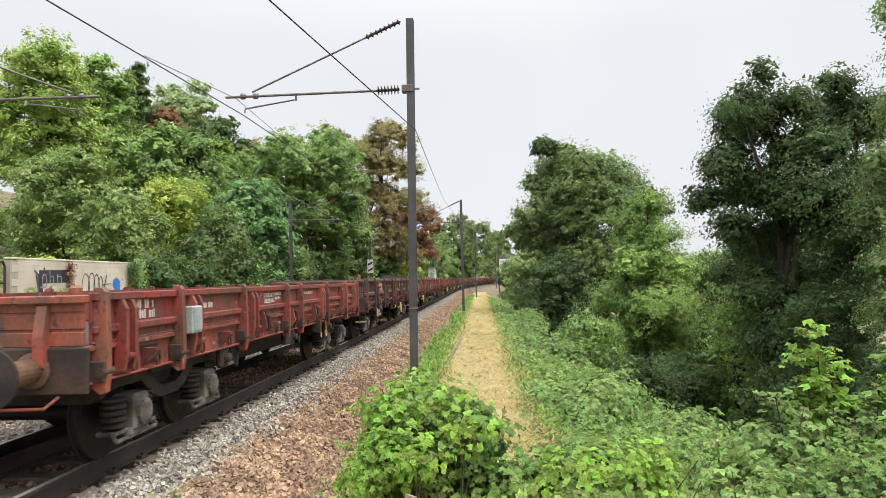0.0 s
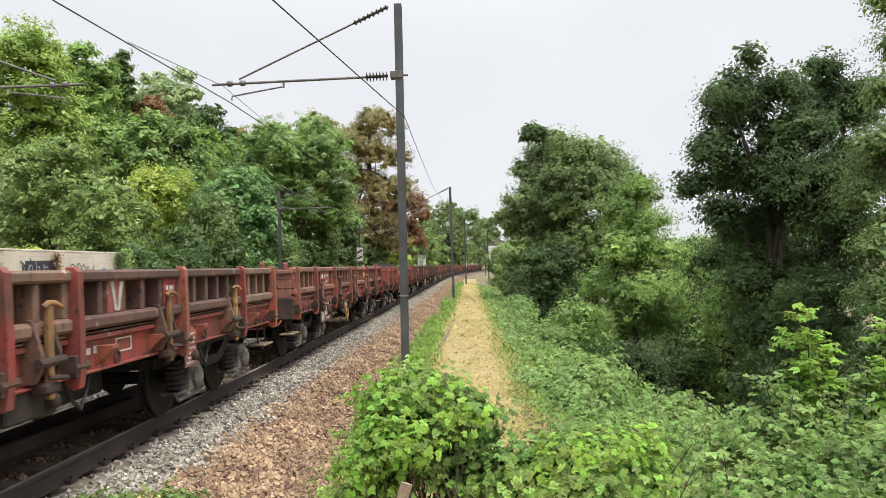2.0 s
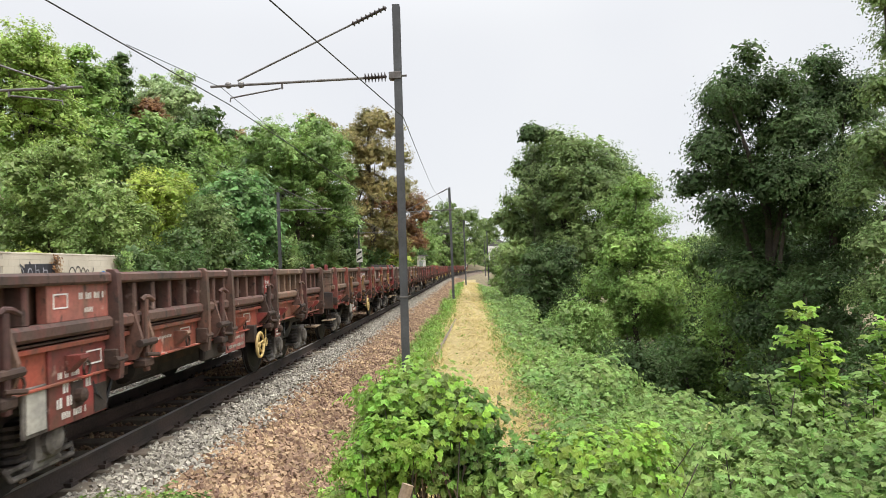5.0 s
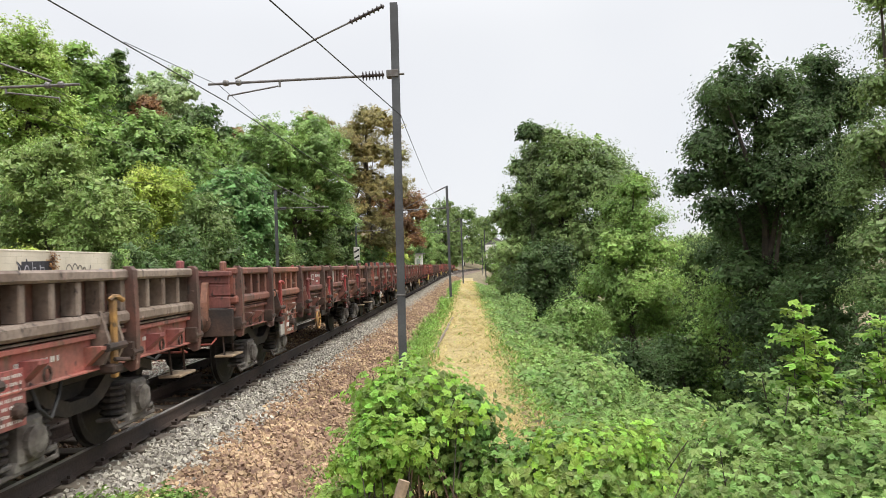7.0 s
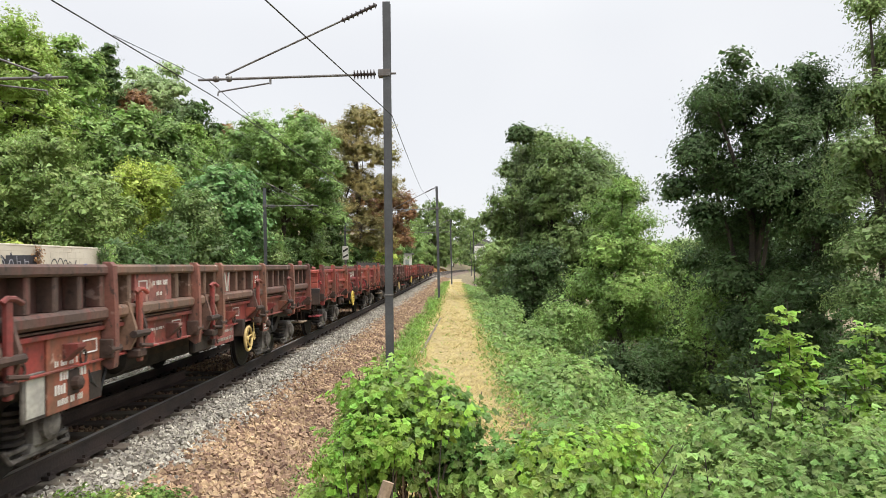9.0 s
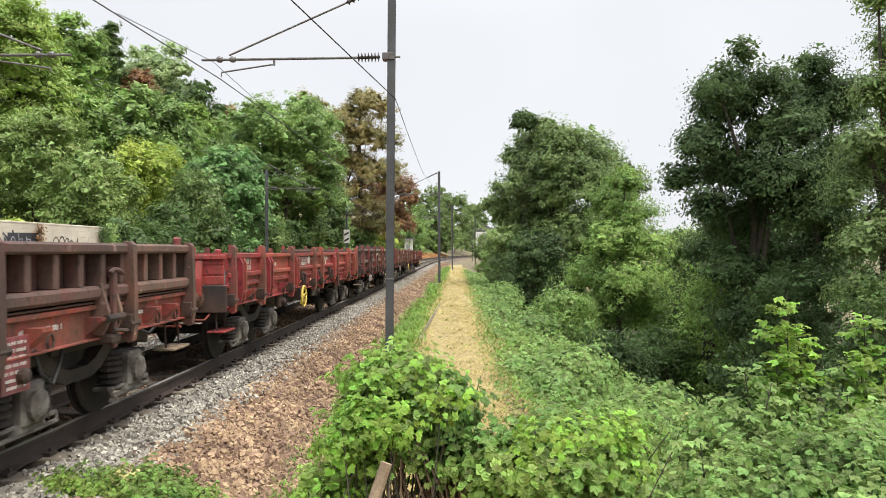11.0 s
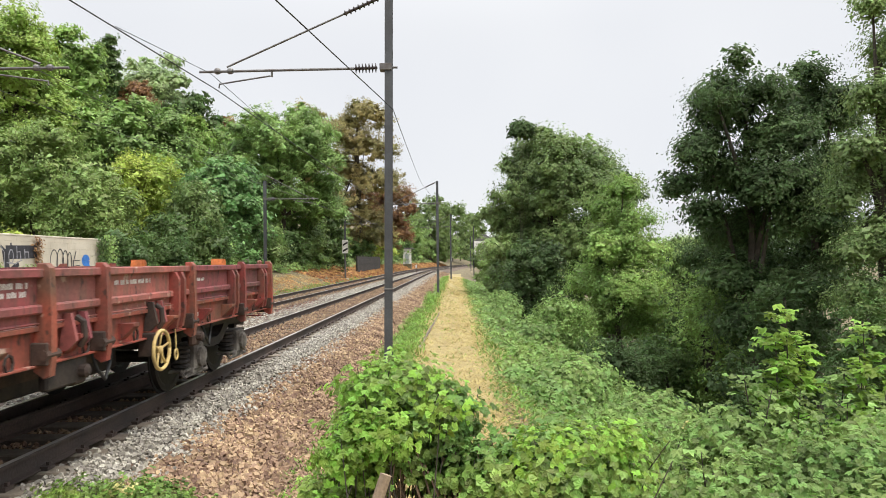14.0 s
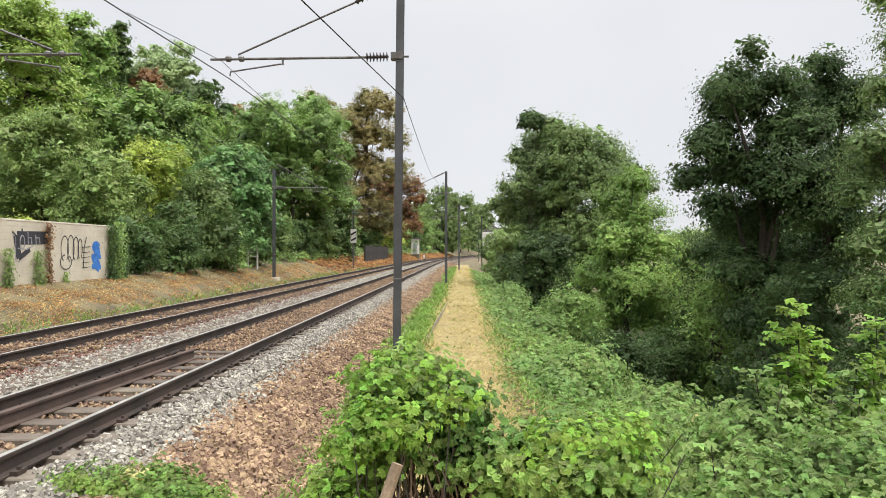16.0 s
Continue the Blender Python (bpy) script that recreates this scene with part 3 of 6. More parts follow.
def ground_leaves(name, label, mat, n, size, x0, x1, y0, y1, lift, seed, bias=True, hump=None, slim=0.7, category="creepers", lobed=False):
    """Leaves that carpet the ground in low waves."""
    rng = np.random.default_rng(seed)
    y = near_y(rng, n, y0, y1) if bias else rng.uniform(y0, y1, n)
    u = rng.uniform(x0, x1, n) + rng.normal(0, 0.12, n)
    x = u + shift(y)
    edge = np.clip((u - x0) / 1.6, 0.08, 1.0) if x0 > 0 else 1.0
    wave = 0.5 + 0.25 * np.sin(2.3 * x + 0.9 * y + seed) + 0.25 * np.sin(1.1 * y - 1.7 * x + 2) + 0.2 * np.sin(5.1 * x + 3.3 * y)
    top = height(x, y) + lift * np.clip(wave, 0.05, 1.2) * edge
    if hump is not None:
        top = np.maximum(top, hump(x, y))
    z = top - np.abs(rng.normal(0, 0.10 * (lift + 0.2), n))
    nr = rng.normal(0, 0.36, (n, 3)) + np.array([-0.05, -0.3, 0.9])
    v, f = (lobed_leaves if lobed else leaves_mesh)(np.stack([x, y, z], 1), nr, size * (1 + 0.012 * y), rng, slim)
    thing(new(name, mesh_of(name, v, f, M[mat])), label, category, kind="stuff")


def blades(name, label, mat, n, tall, x0, x1, y0, y1, seed, lean=0.5, wide=0.012, category="grass"):
    rng = np.random.default_rng(seed)
    y = near_y(rng, n, y0, y1)
    u = rng.uniform(x0, x1, n) + rng.normal(0, 0.15, n)
    x = u + shift(y)
    z = height(x, y) + 0.025
    patch = np.clip(0.75 + 0.3 * np.sin(1.3 * y + 4.1 * x) * np.sin(0.9 * y - 2.7 * x) + 0.2 * np.sin(3.1 * x + 0.31 * y) + rng.normal(0, 0.2, n), 0.25, 1.4)
    h = tall * rng.uniform(0.4, 1.2, n) * patch
    w = wide * (1 + 0.03 * y)
    a, b = rng.uniform(0, 2 * math.pi, n), rng.uniform(0, 2 * math.pi, n)
    p = np.stack([x, y, z], 1)
    side = np.stack([np.cos(a), np.sin(a), 0 * a], 1) * w[:, None]
    way = np.stack([np.cos(b) * lean, np.sin(b) * lean, np.ones(n)], 1)
    mid, tip = p + way * h[:, None] * 0.55, p + (way * [1.7, 1.7, 0.85]) * h[:, None]
    v = np.stack([p - side, p + side, mid + side * 0.7, mid - side * 0.7, tip], 1).reshape(-1, 3)
    i = 5 * np.arange(n)[:, None]
    f = np.concatenate([i + np.array([[0, 1, 2]]), i + np.array([[0, 2, 3]]), i + np.array([[3, 2, 4]])], 1).reshape(-1, 3)
    thing(new(name, mesh_of(name, v, f, M[mat])), label, category, kind="stuff")


# ---- overhead line ----
def pole(name, x, y, top, label, lean=0.0, wide=0.16, group="railway poles"):
    """A rolled steel H section with a joint plate and cap."""
    z0 = float(height(x, y)) - 0.15
    base = empty(name, pose(x, y, z0, 0, lean, 0))
    thing(base, label, "pole", group)
    h, w, t = top - z0, wide / 2, 0.012
    bm = prism(bmesh.new(), [(-w, -w), (w, -w), (w, -w + t), (t, -w + t), (t, w - t), (w, w - t), (w, w), (-w, w), (-w, w - t), (-t, w - t), (-t, -w + t), (-w, -w + t)], "z", 0, h)
    part("mast", bm, M["pole"], base)
    bm = block(bmesh.new(), -w - 0.012, w + 0.012, -w - 0.012, w + 0.012, h * 0.235, h * 0.235 + 0.03, 0.004)
    part("collar", bm, M["fittings"], base)
    part("footing", block(bmesh.new(), -0.3, 0.3, -0.3, 0.3, -0.2, 0.2, 0.03), M["wall"], base)
    return base


def string(bm, a, b, count, r):
    """A string of insulator sheds between two points."""
    a, b = Vector(a), Vector(b)
    d = b - a
    m = Matrix.Translation(a) @ d.to_track_quat("Z", "Y").to_matrix().to_4x4()
    L = d.length
    prof = [(0.018, 0)]
    for k in range(count):
        c = L * (k + 0.5) / count
        prof += [(0.03, c - 0.3 * L / count), (r, c - 0.05 * L / count), (r, c + 0.08 * L / count), (0.03, c + 0.2 * L / count)]
    prof.append((0.018, L))
    return lathe(bm, prof, 14, m)


def cantilever(x, y, z, tip, label, side=-1, up=1.42):
    """The bracket that carries the wires: side -1 reaches to the left of its pole; tip: length."""
    base = empty("cantilever", pose(x, y, z))
    thing(base, label, "cantilever", "overhead line brackets")
    s = side
    part("clamp", block(bmesh.new(), -0.11, 0.13, -0.1, 0.1, -0.07, 0.07, 0.01), M["fittings"], base)
    part("clamp_bolt", rod(bmesh.new(), [(0.08, 0, 0), (0.24, 0, 0)], 0.022), M["fittings"], base)
    part("insulator", string(bmesh.new(), (s * 0.16, 0, 0), (s * 0.62, 0, -0.01), 7, 0.095), M["insulator"], base, "brown ribbed insulator")
    part("tube", rod(bmesh.new(), [(s * 0.62, 0, -0.01), (s * tip, 0, -0.03)], 0.026, 10), M["fittings"], base)
    a, b = Vector((s * 0.05, 0, up)), Vector((s * (tip - 0.55), 0, 0.06))
    part("tie_rod", rod(bmesh.new(), [a.lerp(b, 0.25), b], 0.02, 8), M["fittings"], base)
    part("tie_insulator", string(bmesh.new(), a.lerp(b, 0.02), a.lerp(b, 0.25), 8, 0.06), M["insulator"], base, "brown ribbed insulator")
    for k in (tip - 0.36, tip - 0.62):
        part("clip", lathe(bmesh.new(), [(0.05, -0.05), (0.065, -0.02), (0.065, 0.02), (0.05, 0.05)], 10, pose(s * k, 0, -0.02, 0, 90, 0)), M["fittings"], base)
    part("drop_bracket", rod(bmesh.new(), [(s * (tip - 1.45), 0, -0.02), (s * (tip - 1.45), 0, -0.15)], 0.022), M["fittings"], base)
    part("steady_arm", rod(bmesh.new(), [(s * (tip - 1.42), 0, -0.13), (s * (tip - 0.8), 0, -0.22), (s * (tip - 0.4), 0, -0.28), (s * (tip - 0.39), 0, -0.36)], 0.017), M["fittings"], base)
    return base


def wire(label, points, r=0.008, sag=0.0, name="overhead_wire"):
    pts = []
    for a, b in zip(points, points[1:]):
        a, b = Vector(a), Vector(b)
        for k in range(12):
            q = a.lerp(b, k / 12)
            pts.append(q - Vector((0, 0, sag * 4 * (k / 12) * (1 - k / 12))))
    pts.append(Vector(points[-1]))
    thing(part(name, rod(bmesh.new(), pts, r, 6), M["wire"]), label, "wire", "overhead wires")


# ---- wagons ----
def rounded_wheel(bm, r, width, m):
    return lathe(bm, [(0.07, -width), (0.09, -width * 0.6), (r * 0.80, -width * 0.35), (r * 0.86, -width * 0.5), (r, -width * 0.5), (r, width * 0.45), (r + 0.028, width * 0.5), (r + 0.028, width * 0.75), (r * 0.86, width * 0.75), (r * 0.80, width * 0.35), (0.09, width * 0.6), (0.07, width)], 28, m)


def bogie(wagon, yc):
    """A two-axle bogie: frame, wheelsets, axleboxes and springs."""
    bm = bmesh.new()
    for s in (-1, 1):
        x0, x1 = sorted((s * 0.93, s * 1.07))
        side = [(-1.45, 0.66), (-1.2, 0.73), (-0.66, 0.73), (-0.4, 0.55), (-0.22, 0.49), (0.22, 0.49), (0.4, 0.55), (0.66, 0.73), (1.2, 0.73), (1.45, 0.66), (1.45, 0.76), (1.2, 0.83), (0.58, 0.85), (0.3, 0.66), (0.15, 0.61), (-0.15, 0.61), (-0.3, 0.66), (-0.58, 0.85), (-1.2, 0.83), (-1.45, 0.76)]
        prism(bm, side, "x", x0, x1)
        block(bm, min(s * 0.9, s * 1.1), max(s * 0.9, s * 1.1), -0.5, 0.5, 0.78, 0.86)
    block(bm, -0.95, 0.95, -0.3, 0.3, 0.52, 0.74)
    for y in (-1.4, 1.4):
        block(bm, -0.95, 0.95, y - 0.06, y + 0.06, 0.62, 0.74)
    b = part("bogie", bm, M["bogie"], wagon, "greasy dark bogie with coil springs")
    b.matrix_basis = pose(0, yc, 0)
    made = None
    for y in (-0.9, 0.9):
        bm = bmesh.new()
        for s in (-1, 1):
            rounded_wheel(bm, 0.46, 0.06, pose(s * 0.755, 0, 0, 0, -90 * s, 0))
        rod(bm, [(-0.98, 0, 0), (0.98, 0, 0)], 0.075, 12)
        w = part("wheelset", bm, M["wheel"], b, "dark steel wheels on an axle") if made is None else again(made, parent=b)
        made = made or w
        w.matrix_basis = pose(0, y, 0.46)
    box = spring = foot = None
    for s in (-1, 1):
        for y in (-0.9, 0.9):
            if box is None:
                bm = block(bmesh.new(), -0.13, 0.13, -0.15, 0.15, -0.17, 0.19, 0.03)
                lathe(bm, [(0.13, 0), (0.13, 0.05), (0.09, 0.07), (0.03, 0.075)], 14, pose(0.12, 0, 0.0, 0, 90, 0))
                prism(bm, [(-0.2, -0.2), (0.2, -0.2), (0.16, -0.13), (-0.16, -0.13)], "x", -0.10, 0.10)
                box = part("axlebox", bm, M["axlebox"], b, "dusty pale axlebox")
                o = box
            else:
                o = again(box)
            o.matrix_basis = pose(s * 1.07, y, 0.46, 0, 0, 0 if s > 0 else 180)
            for d in (-0.27, 0.27):
                if spring is None:
                    prof = []
                    for k in range(5):
                        z = k * 0.062
                        prof += [(0.085, z), (0.12, z + 0.016), (0.12, z + 0.042)]
                    bm = lathe(bmesh.new(), prof, 10, pose(0, 0, 0))
                    spring = part("spring", bm, M["bogie"], b, "rusty coil spring")
                    o = spring
                else:
                    o = again(spring)
                o.matrix_basis = pose(s * 1.04, y + d, 0.34)
            if foot is None:
                bm = rod(bmesh.new(), [(0.06, -0.44, 0.33), (0.10, -0.40, 0.24), (0.10, 0.40, 0.24), (0.06, 0.44, 0.33)], 0.022, 6)
                block(bm, -0.10, 0.10, -0.42, 0.42, 0.29, 0.33, 0.01)
                foot = part("spring_plate", bm, M["axlebox"], b)
                o = foot
            else:
                o = again(foot)
            o.matrix_basis = pose(s * 1.04, y, 0, 0, 0, 0 if s > 0 else 180)
    return b


def bars(bm, x, y0, y1, z0, z1, rows, rng, gap=0.35):
    """Plain bars the size of letters, in words, raised on the face at x."""
    h = (z1 - z0) / rows
    for r in range(rows):
        y, word = y0 + rng.uniform(0, 0.04), rng.randint(2, 5)
        zc, hh = z0 + (r + 0.5) * h, h * (1 - gap) / 2
        while y < y1 - 0.03:
            w = min(hh * rng.uniform(0.45, 0.8), y1 - y)
            block(bm, x - 0.002, x + 0.003, y, y + w, zc - hh, zc + hh * rng.choice((1.0, 1.0, 0.75)), 0)
            word -= 1
            y += w + max(0.016, hh * 0.5)
            if word <= 0:
                y, word = y + 1.3 * hh, rng.randint(2, 5)
    return bm


def stencil(parent, x, y0, y1, z0, z1, rows, rng, gap=0.35, paint="white", label="white stencilled lettering"):
    """A patch of lettering too small to take apart."""
    return tagged(part("side_stencil", bars(bmesh.new(), x, y0, y1, z0, z1, rows, rng, gap), M[paint], parent, label), kind="stuff")


def picture_frame(bm, x, y0, y1, z0, z1, w=0.012):
    """A thin painted border on the face at x."""
    for a, b, c, d in ((y0, y1, z0, z0 + w), (y0, y1, z1 - w, z1), (y0, y0 + w, z0 + w, z1 - w), (y1 - w, y1, z0 + w, z1 - w)):
        block(bm, x - 0.002, x + 0.003, a, b, c, d, 0)
    return bm


HALF = 6.35


def wagon(kind, body, trim, seed, label, wheel_paint="yellow", wheel_at=-1.9, post="red", lever="red", has_wheel=True, panel=-1.55, disc=False, slashes=(), tall=0.0):
    """A bogie flat wagon with drop sides. kind 'low': smooth red flaps; 'ribbed': higher flaps with ribs and latch levers."""
    rng = random.Random(seed)
    w = empty("flat_wagon")
    thing(w, label, "freight wagon", "wagons of the train")
    BODY, TRIM = M[body], M[trim]
    X = 1.33
    # underframe
    for s in (-1, 1):
        bm = bmesh.new()
        sole = [(-HALF, 1.19), (-HALF, 0.88), (HALF, 0.88), (HALF, 1.19)]
        a, b = sorted((s * (X - 0.07), s * (X - 0.05)))
        prism(bm, sole, "x", a, b)
        a, b = sorted((s * (X - 0.08), s * (X + 0.0)))
        block(bm, a, b, -HALF, HALF, 1.165, 1.205, 0.004)
        block(bm, a, b, -HALF, HALF, 0.885, 0.905, 0.004)
        part("solebar", bm, TRIM, w)
    part("deck", block(bmesh.new(), -X + 0.09, X - 0.09, -HALF + 0.02, HALF - 0.02, 1.13, 1.20, 0.004), M["dark_rust"], w)
    bm = bmesh.new()
    for x in (-0.35, 0.35):
        block(bm, x - 0.06, x + 0.06, -HALF + 0.1, HALF - 0.1, 0.80, 1.13, 0.006)
    for y in (-3.0, -1.0, 1.0, 3.0):
        block(bm, -X + 0.08, X - 0.08, y - 0.05, y + 0.05, 0.90, 1.13, 0.004)
    part("centre_sill", bm, M["dark_rust"], w)
    for x in (-0.62, 0.62):
        bm = bmesh.new()
        prism(bm, [(-3.1, 1.13), (-3.1, 0.95), (-1.6, 0.62), (1.6, 0.62), (3.1, 0.95), (3.1, 1.13)], "x", x - 0.03, x + 0.03)
        part("truss_beam", bm, M["dark_rust"], w)
    # made-up box that stops far-side sky light reaching the ballast below
    part("equipment_tray", block(bmesh.new(), -1.05, 0.5, -2.5, 2.5, 0.44, 0.82, 0.03), M["bogie"], w)
    for e in (-1, 1):
        a, b = sorted((e * (HALF - 0.02), e * (HALF + 0.04)))
        bm = block(bmesh.new(), -X, X, a, b, 0.82, 1.20, 0.008)
        part("headstock", bm, M["dark_rust"], w)
        # end flap with planks and stanchions
        top = 1.64 if kind == "low" else 1.72
        a, b = sorted((e * (HALF - 0.05), e * HALF))
        bm = bmesh.new()
        for k in range(3):
            z = 1.21 + k * (top - 1.21) / 3
            block(bm, -X + 0.05, X - 0.05, a, b, z, z + (top - 1.21) / 3 - 0.02, 0.008)
        block(bm, -X + 0.06, X - 0.06, min(a, b) + 0.012, max(a, b) - 0.012, 1.21, top - 0.03, 0)
        a2, b2 = sorted((e * (HALF - 0.06), e * (HALF + 0.05)))
        block(bm, -X + 0.02, X - 0.02, a2, b2, top - 0.07, top, 0.01)
        part("end_flap", bm, BODY, w)
        for x in (-0.95, -0.32, 0.32, 0.95):
            a, b = sorted((e * HALF, e * (HALF + 0.09)))
            bm = prism(bmesh.new(), [(e * HALF, 1.02), (e * (HALF + 0.10), 1.05), (e * (HALF + 0.10), 1.3), (e * (HALF + 0.04), 1.55), (e * HALF, 1.58)], "x", x - 0.045, x + 0.045)
            part("end_stanchion", bm, TRIM, w)
        for x in (-0.875, 0.875):
            bm = lathe(bmesh.new(), [(0.15, 0.0), (0.15, 0.03), (0.105, 0.05), (0.105, 0.36), (0.085, 0.38), (0.085, 0.52)], 18, pose(x, e * (HALF + 0.03), 1.02, -90 * e, 0, 0))
            buf = part("buffer", bm, M["buffer"], w, "rusty buffer")
            bm = lathe(bmesh.new(), [(0.20, 0.0), (0.235, 0.02), (0.235, 0.045), (0.10, 0.07)], 22, pose(x, e * (HALF + 0.54), 1.02, -90 * e, 0, 0))
            part("buffer_head", bm, M["bogie"], buf)
        bm = rod(bmesh.new(), [(0, e * (HALF + 0.02), 0.98), (0, e * (HALF + 0.35), 0.95), (0, e * (HALF + 0.5), 0.75), (0, e * (HALF + 0.62), 0.95)], 0.035, 8)
        block(bm, -0.1, 0.1, min(e * HALF, e * (HALF + 0.2)), max(e * HALF, e * (HALF + 0.2)), 0.93, 1.1)
        part("coupling", bm, M["bogie"], w)
        part("brake_hose", rod(bmesh.new(), [(0.45, e * (HALF + 0.03), 0.86), (0.46, e * (HALF + 0.25), 0.70), (0.40, e * (HALF + 0.42), 0.58), (0.25, e * (HALF + 0.5), 0.66)], 0.022, 8), M["rubber"], w)
        part("end_handrail", rod(bmesh.new(), [(1.1, e * (HALF + 0.06), 0.80), (1.1, e * (HALF + 0.25), 0.74), (0.7, e * (HALF + 0.28), 0.74), (0.62, e * (HALF + 0.06), 0.80)], 0.014, 6), M["red"], w)
        if kind == "low" and not (disc and e < 0):
            continue
        bm = rod(bmesh.new(), [(1.16, e * (HALF - 0.02), 0.86), (1.18, e * (HALF - 0.02), 0.545), (1.18, e * (HALF - 0.40), 0.545), (1.16, e * (HALF - 0.40), 0.86)], 0.014, 6)
        step = part("shunter_step", bm, M["dark_rust"], w)
        part("tread", block(bmesh.new(), 1.05, 1.30, min(e * (HALF + 0.02), e * (HALF - 0.46)), max(e * (HALF + 0.02), e * (HALF - 0.46)), 0.53, 0.56, 0.006), M["bright_red"] if kind == "low" else M["wood"], step, "red step board" if kind == "low" else "grey wooden step board")
    bogie(w, -4.25)
    bogie(w, 4.25)
    # side flaps
    edges = [-6.3, -4.65, -2.6, -0.45, 0.45, 2.6, 4.65, 6.3]
    for s in (-1, 1):
        for i in range(7):
            y0, y1 = edges[i] + 0.03, edges[i + 1] - 0.03
            bm = bmesh.new()

            def slab(xa, xb, ya, yb, za, zb, bv=0.008):
                bv = bv if s > 0 else 0
                block(bm, min(s * xa, s * xb), max(s * xa, s * xb), ya, yb, za, zb, bv)
            if kind == "low":
                slab(X - 0.05, X - 0.02, y0, y1, 1.215, 1.60)
                slab(X - 0.06, X + 0.035, y0, y1, 1.585, 1.655)
                slab(X - 0.03, X + 0.03, y0, y1, 1.30, 1.375, 0.014)
                slab(X - 0.03, X + 0.0, y0, y1, 1.215, 1.235)
            else:
                # shade of the recess between the ribs is put into this panel's darker paint
                part("flap_panel", block(bmesh.new(), min(s * (X - 0.17), s * (X - 0.145)), max(s * (X - 0.17), s * (X - 0.145)), y0, y1, 1.215, 1.70, 0.004), M["post_brown"], w, "dark panel behind the ribs, recess shade put into its paint")
                slab(X - 0.17, X + 0.04, y0, y1, 1.665, 1.765, 0.022)
                slab(X - 0.15, X + 0.045, y0, y1, 1.255, 1.375, 0.028)
                slab(X - 0.09, X - 0.02, y0, y1, 1.215, 1.235, 0.004)
                n = max(2, round((y1 - y0) / 0.40))
                for k in range(n + 1):
                    y = y0 + 0.04 + (y1 - y0 - 0.08) * k / n
                    if abs(y - panel) > 0.47:
                        slab(X - 0.15, X + 0.0, y - 0.038, y + 0.038, 1.37, 1.67, 0.012)
            part("drop_side", bm, BODY, w)
            # triangular rests and lashing rings on the solebar
            for y in ((y0 + 0.5, y1 - 0.6) if y1 - y0 > 1 else ((y0 + y1) / 2,)):
                a, b = sorted((s * (X - 0.06), s * (X + 0.09)))
                bm = prism(bmesh.new(), [(s * (X - 0.05), 0.93), (s * (X - 0.05), 1.10), (s * (X + 0.10), 1.10), (s * (X + 0.10), 1.07)], "y", y - 0.07, y + 0.07)
                part("side_rest", bm, TRIM, w)
                ring = [(s * (X - 0.02), y + 0.24 + 0.05 * math.cos(q), 0.96 + 0.065 * math.sin(q)) for q in (2 * math.pi * k / 8 for k in range(9))]
                part("lashing_ring", rod(bmesh.new(), ring, 0.013, 4), M["dark_rust"], w)
        # posts between the flaps
        for y in edges:
            y = max(-6.2, min(6.2, y))
            top = (1.70 if kind == "low" else 1.79) + tall
            low = 0.79
            bm = prism(bmesh.new(), [(s * (X - 0.05), low + 0.06), (s * (X + 0.03), low), (s * (X + 0.08), low + 0.02), (s * (X + 0.095), low + 0.16), (s * (X + 0.095), 1.26), (s * (X + 0.085), top - 0.04), (s * (X + 0.05), top), (s * (X - 0.02), top), (s * (X - 0.02), 1.2), (s * (X - 0.05), 1.2)], "y", y - 0.04, y + 0.04)
            bmesh.ops.bevel(bm, geom=[e for e in bm.edges if abs(e.verts[0].co.y - e.verts[1].co.y) < 0.01], offset=0.006, segments=1, affect="EDGES")
            part("post", bm, M[post], w)
            part("hinge_pin", rod(bmesh.new(), [(s * (X + 0.06), y - 0.10, 0.98), (s * (X + 0.06), y + 0.10, 0.98)], 0.042, 8), M["dark_rust"], w)
            part("hinge_lug", block(bmesh.new(), min(s * (X - 0.05), s * (X + 0.09)), max(s * (X - 0.05), s * (X + 0.09)), y - 0.09, y - 0.055, 0.90, 1.08, 0.01), M["dark_rust"], w)
            if kind == "low" and abs(y) > 1:
                way = 1 if y < 0 else -1
                for d in (0.33, 0.50):
                    yy = y + way * d
                    bm = prism(bmesh.new(), [(s * (X - 0.02), 0.93), (s * (X + 0.06), 0.95), (s * (X + 0.09), 1.1), (s * (X + 0.09), 1.5), (s * (X + 0.05), 1.585), (s * (X - 0.02), 1.585)], "y", yy - 0.03, yy + 0.03)
                    part("stiffener", bm, TRIM, w)
        # the levers that lock the flaps stand on the inner side of the posts
        for yy in (-4.2, -2.12, 0.0, 2.12, 4.2) if kind == "ribbed" else (-1.6, 0.0, 1.6):
            for d in (-0.115, 0.115):
                if kind == "ribbed":
                    cheek = [(s * (X - 0.01), 1.40), (s * (X + 0.035), 1.40), (s * (X + 0.11), 1.14), (s * (X + 0.11), 1.05), (s * (X + 0.05), 0.93), (s * (X - 0.05), 0.93), (s * (X - 0.05), 1.2)]
                else:
                    cheek = [(s * (X - 0.01), 1.28), (s * (X + 0.05), 1.28), (s * (X + 0.10), 1.05), (s * (X + 0.02), 0.97), (s * (X - 0.05), 0.97)]
                part("cheek_plate", prism(bmesh.new(), cheek, "y", yy + d - 0.022, yy + d + 0.022), BODY if rng.random() < 0.7 else M["dark_rust"], w)
            if kind == "ribbed":
                bm = block(bmesh.new(), min(s * (X + 0.06), s * (X + 0.115)), max(s * (X + 0.06), s * (X + 0.115)), yy - 0.032, yy + 0.032, 0.80, 1.50, 0.012)
